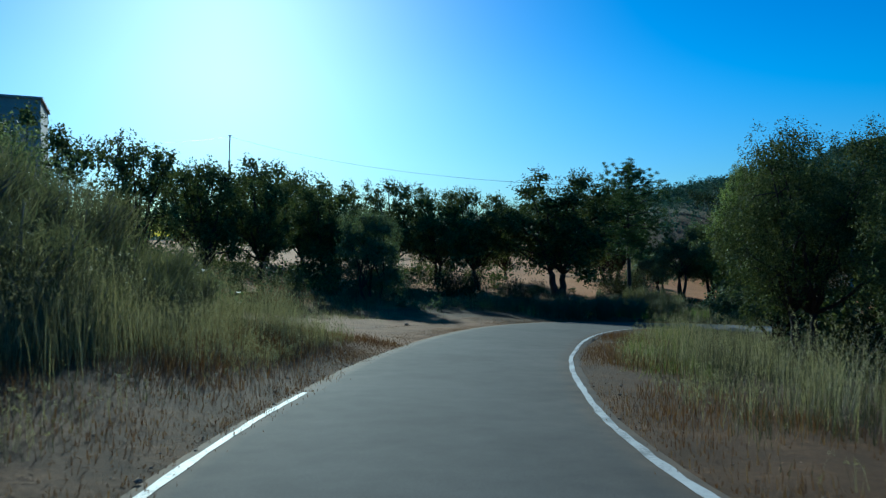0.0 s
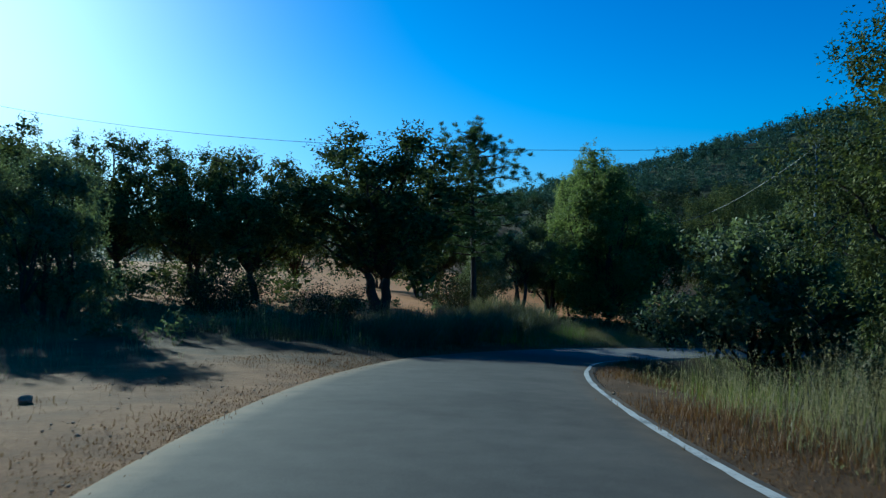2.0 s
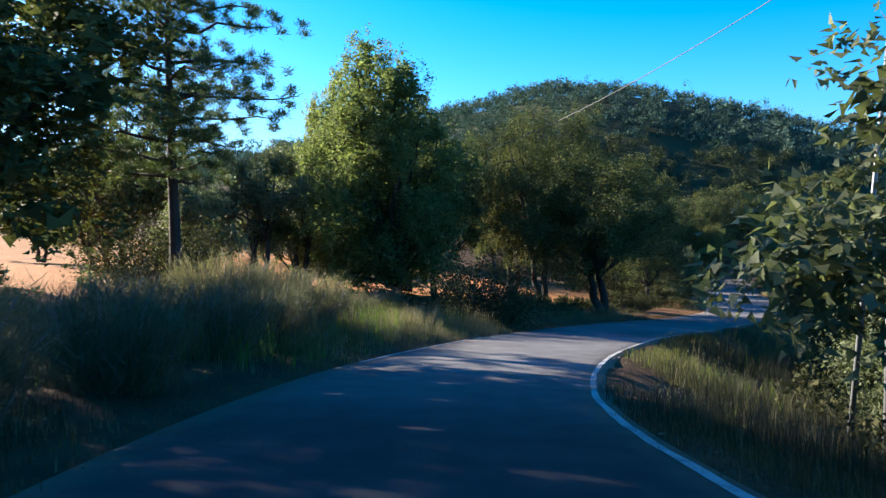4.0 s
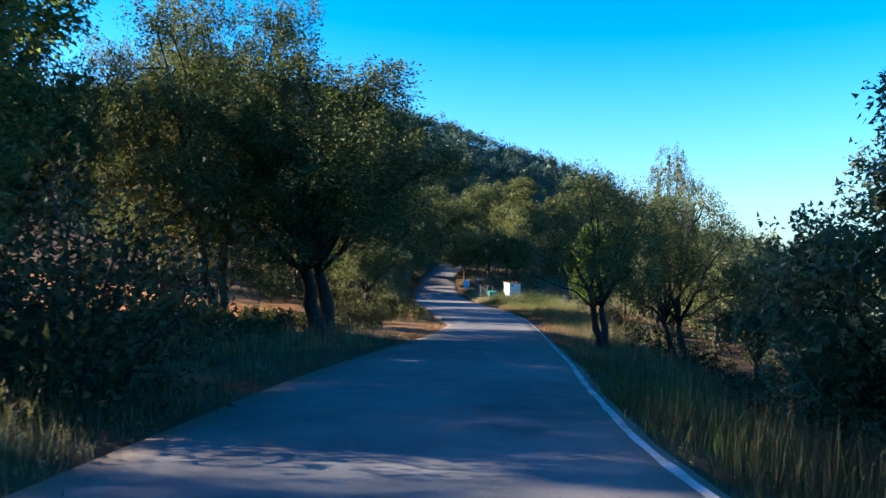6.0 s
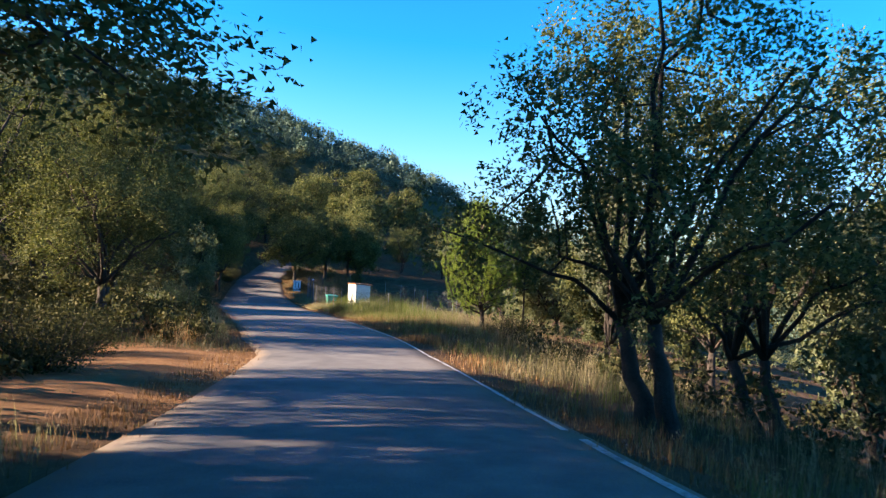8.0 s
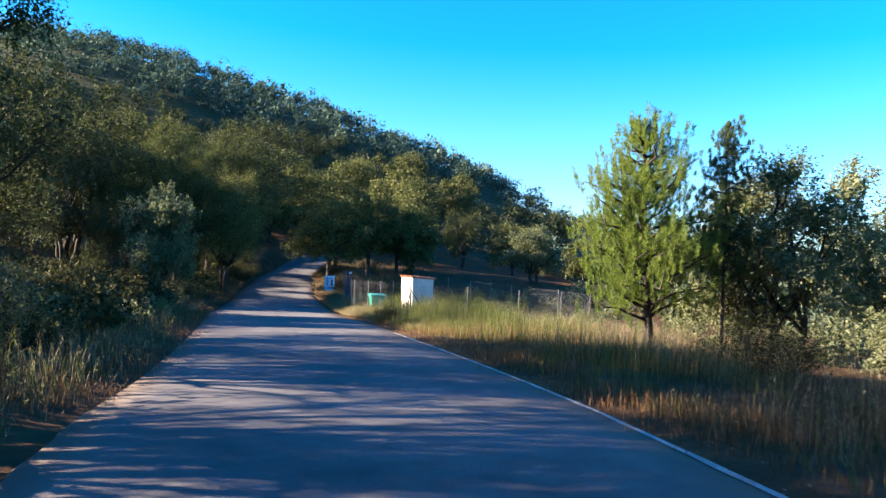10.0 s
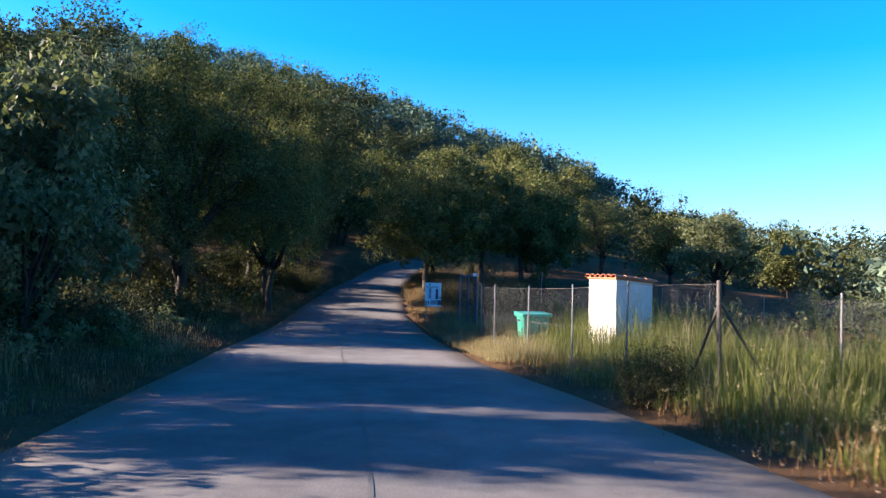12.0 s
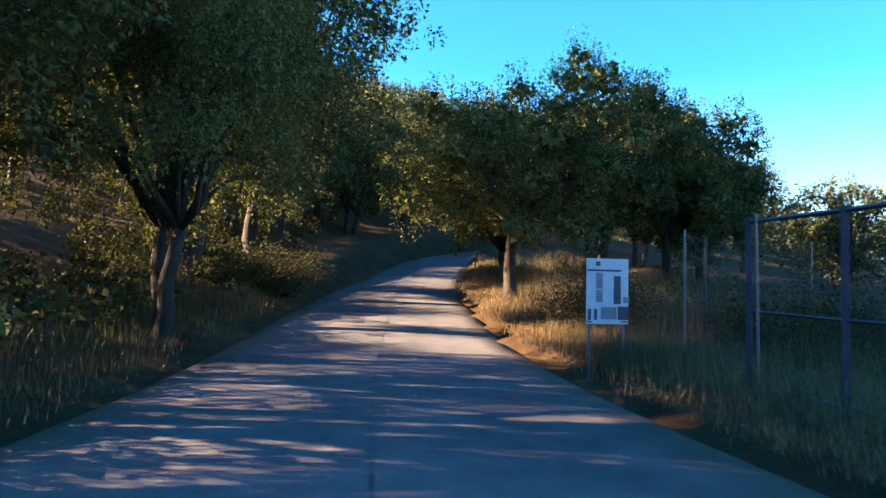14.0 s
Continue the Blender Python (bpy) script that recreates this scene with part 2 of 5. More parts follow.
def mesh_from(name, verts, faces, mat, shade_smooth=False):
    me = bpy.data.meshes.new(name)
    me.from_pydata([tuple(v) for v in verts], [], faces)
    me.materials.append(mat)
    if shade_smooth:
        me.polygons.foreach_set("use_smooth", [True] * len(me.polygons))
    me.update()
    return me


def mesh_quick(name, verts, loops, size, mat):
    """A mesh of many faces with the same number of corners, straight from arrays."""
    me = bpy.data.meshes.new(name)
    n = len(loops) // size
    me.vertices.add(len(verts))
    me.vertices.foreach_set("co", np.asarray(verts, dtype=np.float32).ravel())
    me.loops.add(len(loops))
    me.loops.foreach_set("vertex_index", np.asarray(loops, dtype=np.int32))
    me.polygons.add(n)
    me.polygons.foreach_set("loop_start", np.arange(n, dtype=np.int32) * size)
    me.materials.append(mat)
    me.update(calc_edges=True)
    return me


def part(name, data, parent, label="", mat=None):
    """Links a bmesh or a mesh as one object under a thing or a part."""
    if isinstance(data, bmesh.types.BMesh):
        me = bpy.data.meshes.new(name)
        data.to_mesh(me)
        data.free()
        data = me
    if mat:
        data.materials.clear()
        data.materials.append(mat)
    ob = new(name, data)
    ob.parent = parent
    if label:
        tagged(ob, label)
    return ob


def box(bm, centre, size, bevel=0.0, turn=None):
    r = bmesh.ops.create_cube(bm, size=1.0)
    vs = r["verts"]
    bmesh.ops.scale(bm, vec=size, verts=vs)
    if bevel:
        es = list({e for v in vs for e in v.link_edges})
        g = bmesh.ops.bevel(bm, geom=es, offset=bevel, segments=2, affect="EDGES", profile=0.6)
        vs = list({v for f in g["faces"] for v in f.verts} | {v for v in vs if v.is_valid})
    if turn:
        bmesh.ops.rotate(bm, cent=(0, 0, 0), matrix=turn, verts=vs)
    bmesh.ops.translate(bm, vec=centre, verts=vs)
    return vs


def tube(points, radii, sides=7):
    """Verts and faces of a tube that follows points, with its own radius at each."""
    pts = [Vector(p) for p in points]
    verts, faces = [], []
    side = None
    for i, p in enumerate(pts):
        d = (pts[min(i + 1, len(pts) - 1)] - pts[max(i - 1, 0)]).normalized()
        ref = side if side is not None else (Vector((1, 0, 0)) if abs(d.x) < 0.9 else Vector((0, 1, 0)))
        side = (ref - d * ref.dot(d)).normalized()
        up = d.cross(side)
        for k in range(sides):
            a = 2 * math.pi * k / sides
            verts.append(p + (side * math.cos(a) + up * math.sin(a)) * radii[i])
    for i in range(len(pts) - 1):
        for k in range(sides):
            a, b = i * sides + k, i * sides + (k + 1) % sides
            faces.append((a, b, b + sides, a + sides))
    faces.append(tuple(range(sides - 1, -1, -1)))
    n = (len(pts) - 1) * sides
    faces.append(tuple(range(n, n + sides)))
    return verts, faces


def tubes_mesh(name, list_of, mat, sides=7):
    verts, faces = [], []
    for pts, radii in list_of:
        top = max(radii)
        v, f = tube(pts, radii, sides if top > 0.09 else 4 if top > 0.04 else 3)
        o = len(verts)
        verts += v
        faces += [tuple(i + o for i in q) for q in f]
    return mesh_from(name, verts, faces, mat, True)


# ---- the road's line ----
# centre line under the wheels, every ten metres or so: x, y, height
ROAD = [
    (0.7, -18.5, 1.90), (0.0, 0.0, 0.00), (-0.3, 9.3, -0.95), (0.8, 18.8, -1.76), (3.6, 28.1, -2.51), (7.9, 36.6, -3.40),
    (13.8, 43.8, -4.39), (21.6, 49.4, -5.29), (30.4, 53.6, -6.09), (39.2, 57.0, -6.92), (47.8, 60.1, -7.70), (56.7, 63.5, -8.33),
    (65.4, 67.5, -8.84), (74.0, 72.2, -9.27), (82.5, 76.9, -9.70), (90.9, 81.8, -10.13),
    (101.0, 87.0, -10.15), (110.0, 91.2, -9.55), (119.0, 94.9, -8.8), (138.0, 99.5, -6.6), (165.0, 99.0, -4.2), (205.0, 90.0, -1.0), (260.0, 68.0, -6.0), (340.0, 30.0, -18.0), (460.0, -40.0, -36.0),
]
# metres along, and how far the asphalt reaches to the left and to the right there
WIDTHS = [(-30, 1.88, 1.98), (5, 1.83, 2.04), (12, 1.78, 2.42), (20, 2.08, 2.65), (30, 2.4, 2.6), (38, 2.6, 2.5), (48, 2.74, 2.04), (53, 2.7, 1.95), (56, 2.68, 1.93), (60, 2.62, 1.98), (64, 2.54, 2.02), (68, 2.46, 2.3), (73, 2.36, 2.6),
          (78, 2.28, 2.7), (90, 1.95, 2.85), (96, 1.75, 2.9), (103, 2.45, 3.22), (113, 2.6, 3.35), (126, 3.0, 3.4), (134, 3.1, 3.42), (142, 2.9, 3.0),
          (150, 2.8, 2.6), (170, 2.2, 2.2), (250, 2.2, 2.2)]


def curve_through(points, step):
    out = []
    p = [np.array(q) for q in points]
    p = [2 * p[0] - p[1]] + p + [2 * p[-1] - p[-2]]
    for i in range(1, len(p) - 2):
        n = max(2, int(np.linalg.norm(p[i + 1] - p[i]) / step))
        for k in range(n):
            t = k / n
            out.append(0.5 * (2 * p[i] + (p[i + 1] - p[i - 1]) * t + (2 * p[i - 1] - 5 * p[i] + 4 * p[i + 1] - p[i + 2]) * t ** 2
                              + (3 * p[i] - p[i - 1] - 3 * p[i + 1] + p[i + 2]) * t ** 3))
    out.append(p[-2])
    return np.array(out)


LINE = curve_through(ROAD, 0.5)
ALONG = np.concatenate([[0], np.cumsum(np.linalg.norm(np.diff(LINE[:, :2], axis=0), axis=1))])
ALONG -= ALONG[np.argmin(np.abs(LINE[:, 1]) + np.abs(LINE[:, 0]))]
TANGENT = np.gradient(LINE[:, :2], axis=0)
TANGENT /= np.linalg.norm(TANGENT, axis=1)[:, None]
W = np.array(WIDTHS, dtype=float)
LEFT, RIGHT = np.interp(ALONG, W[:, 0], W[:, 1]), np.interp(ALONG, W[:, 0], W[:, 2])


def on_road(s, side):
    """The place s metres along and side metres to the right of the line, at road height."""
    x, y, z = (np.interp(s, ALONG, LINE[:, k]) for k in range(3))
    tx, ty = np.interp(s, ALONG, TANGENT[:, 0]), np.interp(s, ALONG, TANGENT[:, 1])
    return x + ty * side, y - tx * side, z


def along_side(x, y):
    """Metres along the road, to the right of it, and the road's height, of arrays of places."""
    x, y = np.atleast_1d(np.asarray(x, float)), np.atleast_1d(np.asarray(y, float))
    s, side, z = np.empty_like(x), np.empty_like(x), np.empty_like(x)
    for a in range(0, len(x), 20000):
        xs, ys = x[a:a + 20000], y[a:a + 20000]
        i = ((xs[:, None] - LINE[None, :, 0]) ** 2 + (ys[:, None] - LINE[None, :, 1]) ** 2).argmin(1)
        dx, dy = xs - LINE[i, 0], ys - LINE[i, 1]
        s[a:a + 20000], z[a:a + 20000] = ALONG[i], LINE[i, 2]
        near = dx * TANGENT[i, 1] - dy * TANGENT[i, 0]
        side[a:a + 20000] = np.sign(near) * np.hypot(dx, dy)
    return s, side, z


# rise of the land at 3, 10, 30 and 90 m beyond the asphalt, along the road
BANK_S = [-30, 4, 16, 21, 32, 42, 55, 68, 80, 92, 100, 115, 135, 160, 240]
BANK_LEFT = np.array([[0.9, 4.2, 7.5, 9.0], [0.7, 3.2, 6.0, 8.0], [0.6, 2.6, 5.0, 7.0], [0.05, 0.5, 2.2, 5.0], [0.0, 0.1, 1.0, 4.5], [0.2, 0.7, 1.2, 4.5],
                      [0.25, 1.4, 2.2, 5.0], [0.2, 0.5, 1.2, 4.0], [0.15, 0.5, 1.2, 4.0], [0.05, 0.5, 1.5, 5.0], [0.2, 1.0, 2.5, 6.0],
                      [0.3, 1.2, 4.0, 10.0], [0.3, 1.5, 5.0, 15.0], [0.3, 2.0, 7.0, 18.0], [0.3, 2.5, 8.0, 20.0]])
BANK_RIGHT = np.array([[-0.1, -1.0, -5.0, -16.0], [-0.1, -1.0, -5.0, -16.0], [-0.1, -1.0, -5.0, -16.0], [-0.1, -1.2, -5.0, -16.0], [-0.2, -1.4, -6.0, -18.0],
                       [-0.7, -3.2, -9.0, -20.0], [-1.0, -4.0, -10.0, -22.0], [-1.0, -4.0, -10.0, -22.0], [-0.9, -3.6, -9.0, -22.0], [-0.5, -2.2, -6.5, -20.0],
                       [-0.2, -1.0, -4.0, -16.0], [-0.1, -0.5, -2.0, -9.0], [-0.1, -0.2, -0.7, -3.0], [0.0, 0.0, -0.6, -2.0], [0.1, 0.2, -0.5, -2.0]])
# crest of the wooded hill
CREST = np.array([(70, 345, -6), (110, 330, 14), (146, 315, 26), (188, 285, 37), (229, 244, 51.5), (246, 219, 51), (262, 195, 45.5), (285, 150, 30), (293, 129, 22.5), (305, 95, 6), (320, 40, -11), (332, -30, -32)], dtype=float)


def hill(x, y):
    best, h = np.full(x.shape, 1e9), np.zeros(x.shape)
    for a, b in zip(CREST[:-1], CREST[1:]):
        d = b[:2] - a[:2]
        t = np.clip(((x - a[0]) * d[0] + (y - a[1]) * d[1]) / (d @ d), 0, 1)
        r = np.hypot(x - a[0] - t * d[0], y - a[1] - t * d[1])
        near = r < best
        best, h = np.where(near, r, best), np.where(near, a[2] + t * (b[2] - a[2]), h)
    return best, h


def eased(x, y, s, z, side):
    """Away from the road, the stretch and height that count there pass over smoothly from one part of the road to another."""
    s, z = s.copy(), z.copy()
    far = np.flatnonzero(np.abs(side) > 9)
    for a in range(0, len(far), 20000):
        i = far[a:a + 20000]
        w = ((x[i][:, None] - LINE[None, ::4, 0]) ** 2 + (y[i][:, None] - LINE[None, ::4, 1]) ** 2) ** -5.0
        w /= w.sum(1)[:, None]
        k = smooth((np.abs(side[i]) - 9) / 10)
        s[i] += (w @ ALONG[::4] - s[i]) * k
        z[i] += (w @ LINE[::4, 2] - z[i]) * k
    return s, z


def height(x, y):
    """Height of the ground."""
    x, y = np.atleast_1d(np.asarray(x, float)), np.atleast_1d(np.asarray(y, float))
    s, side, z = along_side(x, y)
    s, z = eased(x, y, s, z, side)
    d = np.where(side > 0, side - np.interp(s, W[:, 0], W[:, 2]), -side - np.interp(s, W[:, 0], W[:, 1]))
    rise = np.zeros_like(d)
    for table, mask in ((BANK_LEFT, side <= 0), (BANK_RIGHT, side > 0)):
        v = [np.interp(s, BANK_S, table[:, k]) for k in range(4)]
        k0, k1, k2, k3 = smooth(d / 3), smooth((d - 3) / 7), np.clip((d - 10) / 20, 0, 1), np.clip((d - 30) / 60, 0, 1)
        r = v[0] * k0 + (v[1] - v[0]) * k1 + (v[2] - v[1]) * k2 + (v[3] - v[2]) * k3
        rise = np.where(mask, r, rise)
    lumps = np.sin(x * 0.9 + 1.3 * np.sin(y * 0.6)) * np.sin(y * 1.1 + 0.7) * 0.06 + np.sin(x * 0.21) * np.cos(y * 0.17) * 0.15
    base = z + rise + lumps * smooth(d / 4)
    r, h = hill(x, y)
    k = np.exp(-(r / 85.0) ** 2)
    out = np.maximum(base, base + (h - base) * k)
    # the land falls to a broad plain far off
    far = smooth((np.hypot(x - 100, y - 80) - 320) / 700)
    out = out * (1 - far) + far * (-70 + 6 * np.sin(x / 310) * np.cos(y / 270))
    # the valley opens to the south-east
    out = out - 13 * smooth((56 - y) / 35) * smooth((x - 85) / 30) * (1 - far)
    out = out - 5 * smooth((105 - y) / 45) * smooth((x - 122) / 30) * (1 - far)
    # knoll under the house
    out = out + 6.0 * np.exp(-(((x + 34) / 12) ** 2 + ((y - 50) / 12) ** 2))
    # wooded ridge across the valley
    out = out + 86 * np.exp(-(((x - 500) / 95) ** 2 + ((y + 125) / 105) ** 2))
    return out


def ground_at(x, y):
    return float(height(x, y)[0])


# ---- ground and road ----
def spread(lo, hi, step, reach, growth=1.22):
    core = list(np.arange(lo, hi + 0.01, step))
    a, g = core[-1], step
    up, down = [], []
    while a < reach:
        g *= growth
        a += g
        up.append(a)
    a, g = core[0], step
    while a > -reach:
        g *= growth
        a -= g
        down.append(a)
    return np.array(down[::-1] + core + up)


def build_ground():
    gx, gy = spread(-45, 175, 1.1, 4500), spread(-30, 135, 1.1, 4500)
    X, Y = np.meshgrid(gx, gy)
    x, y = X.ravel(), Y.ravel()
    s, side, z = along_side(x, y)
    h = height(x, y)
    road_here = (side < np.interp(s, W[:, 0], W[:, 2]) + 0.7) & (side > -np.interp(s, W[:, 0], W[:, 1]) - 0.7)
    h = np.where(road_here, np.minimum(h, z - 0.05), h)
    nx, ny = len(gx), len(gy)
    i = np.arange(nx * ny).reshape(ny, nx)
    loops = np.stack([i[:-1, :-1], i[:-1, 1:], i[1:, 1:], i[1:, :-1]], -1).ravel()
    me = mesh_quick("ground", np.stack([x, y, h], -1), loops, 4, GROUND)
    me.polygons.foreach_set("use_smooth", [True] * len(me.polygons))
    left = -side
    masks = {
        "dirt": smooth((s - 16) / 3) * smooth((37 - s) / 5) * smooth((16 - left) / 4) * (side < 0)
        + smooth((s - 84) / 3) * smooth((99 - s) / 3) * smooth((9 - left) / 3) * (side < 0)
        + smooth((s - 110) / 6) * smooth((150 - s) / 6) * smooth((side - 8) / 2) * smooth((26 - side) / 5) * 0.55,
        "field": smooth((s - 30) / 10) * smooth((108 - s) / 10) * smooth((left - 9) / 4) * smooth((120 - left) / 20) * (side < 0)
    }
    r, _ = hill(x, y)
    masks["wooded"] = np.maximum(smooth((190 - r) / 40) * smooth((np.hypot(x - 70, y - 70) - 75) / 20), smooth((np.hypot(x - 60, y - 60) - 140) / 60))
    masks["dirt_near"], masks["field_near"] = np.minimum(masks["dirt"] * 3, 1), np.minimum(masks["field"] * 3, 1)
    for key, v in masks.items():
        me.attributes.new(key, "FLOAT", "POINT").data.foreach_set("value", v.astype(np.float32))
    tagged(new("ground", me), "dry sloping ground of stubble field, sand and scrub", "ground", kind="structure")


def ribbon(s0, s1, offsets, lift, mat, name, step=0.5, wander=0.0, seed=3):
    """A strip along the road. offsets(s): the sides, in metres to the right, of its lengthwise lines; lift: their heights."""
    rng = np.random.default_rng(seed)
    ss = np.arange(s0, s1 + 0.01, step)
    lines = offsets(ss)
    verts = []
    for k, off in enumerate(lines):
        edge = wander * (rng.random(len(ss)) - 0.5) if k in (0, len(lines) - 1) else 0
        x, y, z = on_road(ss, off + edge)
        zz = z + lift[k] if np.isscalar(lift[k]) else z + lift[k](ss)
        verts.append(np.stack([x, y, zz], -1))
    n = len(ss)
    v = np.concatenate(verts)
    loops = []
    for k in range(len(lines) - 1):
        a = np.arange(n - 1) + k * n
        loops.append(np.stack([a, a + n, a + n + 1, a + 1], -1))
    me = mesh_quick(name, v, np.concatenate(loops)[:, ::-1].ravel(), 4, mat)
    me.polygons.foreach_set("use_smooth", [True] * len(me.polygons))
    return me


def wl(s):
    return np.interp(s, W[:, 0], W[:, 1])


def wr(s):
    return np.interp(s, W[:, 0], W[:, 2])


def rim(s, left):
    """How far the asphalt goes on past the painted line."""
    if left:
        return np.interp(s, [-20, 13, 18, 48, 52, 60, 64, 240], [0.16, 0.16, 0.0, 0.0, 0.12, 0.12, 0.0, 0.0])
    return np.interp(s, [-20, 84, 90, 120, 126, 240], [0.15, 0.15, 0.08, 0.08, 0.0, 0.0])


def build_road():
    fr = [-1.06, -1.0, -0.8, -0.4, 0, 0.4, 0.8, 1.0, 1.06]
    lift = [-0.12, 0.0, 0.015, 0.03, 0.035, 0.03, 0.015, 0.0, -0.12]
    me = ribbon(-18, 235, lambda s: [(wl(s) + rim(s, True)) * f if f < 0 else (wr(s) + rim(s, False)) * f for f in fr], lift, ASPHALT, "road", 0.5, 0.12)
    n = len(me.vertices) // len(fr)
    e = np.repeat([1.0, 1.0, 0.12, 0.0, 0.0, 0.0, 0.12, 1.0, 1.0], n)
    me.attributes.new("edge", "FLOAT", "POINT").data.foreach_set("value", e.astype(np.float32))
    # the asphalt turns paler between 44 and 52 m along
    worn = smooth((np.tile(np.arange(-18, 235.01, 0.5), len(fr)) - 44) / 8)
    me.attributes.new("paler", "FLOAT", "POINT").data.foreach_set("value", worn.astype(np.float32))
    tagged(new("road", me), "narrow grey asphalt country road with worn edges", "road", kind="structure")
    for s0, s1, side in ((-18, 10.4, -1), (52, 60, -1), (-18, 84, 1), (84.6, 118, 1)):
        w = 0.10 if s1 < 100 else 0.07
        if side < 0:
            f = lambda s, w=w: [-(wl(s) + w / 2), -(wl(s) - w / 2)]
        else:
            f = lambda s, w=w: [wr(s) - w / 2, wr(s) + w / 2]
        me = ribbon(s0, s1, f, [0.012, 0.014], PAINT, "edge_line", 0.4, 0.03)
        tagged(new("edge_line", me), "worn white painted edge line on the asphalt", "road marking", kind="structure")
    me = ribbon(104, 175, lambda s: [np.interp(s, [108, 138, 170], [0.28, 0.1, 0.0]) + 0.05 * np.sin(s * 0.21) + w for w in (0.0, 0.028)], [0.038, 0.038], TAR, "road_seam", 0.5, 0.02)
    tagged(new("road_seam", me), "thin dark lengthwise seam in the asphalt", "road seam", kind="structure")


build_ground()
build_road()


# ---- foliage ----
def quads(centres, length, width, rng, lean=None, droop=0.0, face=None):
    """Leaf-shaped faces, one at each centre, turned at random or along lean."""
    n = len(centres)
    d = rng.normal(size=(n, 3))
    if lean is not None:
        d = d * 0.6 + lean
    d[:, 2] -= droop
    d /= np.linalg.norm(d, axis=1)[:, None] + 1e-9
    o = rng.normal(size=(n, 3))
    if face is not None:
        o = o * 0.42 + np.cross(d, face)
    o -= d * (o * d).sum(1)[:, None]
    o /= np.linalg.norm(o, axis=1)[:, None] + 1e-9
    ln = (length * rng.uniform(0.6, 1.35, n))[:, None]
    wd = (width * rng.uniform(0.6, 1.35, n))[:, None]
    up = np.cross(d, o) * wd * 0.35
    v = np.stack([centres - d * ln * 0.5, centres + o * wd * 0.5 + up, centres + d * ln * 0.5, centres - o * wd * 0.5 + up], 1)
    return v.reshape(-1, 3)


def slivers(centres, length, width, rng, lean=None, droop=0.0, face=None):
    """Pointed three-cornered leaves or small sprays of them."""
    v = quads(centres, length, width, rng, lean, droop, face).reshape(-1, 4, 3)
    tail, side_a, tip, side_b = (v[:, k] for k in range(4))
    back = (tail - (tail + tip) / 2) * rng.uniform(0.3, 1.0, (len(v), 1))
    return np.stack([side_a + back, tip, side_b + back * rng.uniform(0.2, 1.0, (len(v), 1))], 1).reshape(-1, 3)


def leaf_mesh(name, verts, mat):
    return mesh_quick(name, verts, np.arange(len(verts)), 3, mat)


def hearts(centres, radii, rng, squash, n, spread=0.55, large=0.34):
    """Dense old foliage in the middle of each clump, as broad sprays turned at random."""
    k = np.repeat(np.arange(len(centres)), n)
    d = rng.normal(size=(len(k), 3))
    d /= np.linalg.norm(d, axis=1)[:, None]
    r = np.asarray(radii)[k]
    c = centres[k] + d * (r * spread * rng.random(len(k)) ** 0.4)[:, None] * [1, 1, squash]
    return slivers(c, r * large, r * large * 0.75, rng, None, 0.2, d)


def bent(a, b, rng, sway, n=5):
    a, b = np.array(a, float), np.array(b, float)
    t = np.linspace(0, 1, n)[:, None]
    p = a + (b - a) * t
    w = rng.normal(size=(n, 3)) * sway * np.linalg.norm(b - a)
    w[0] = w[-1] = 0
    return p + w


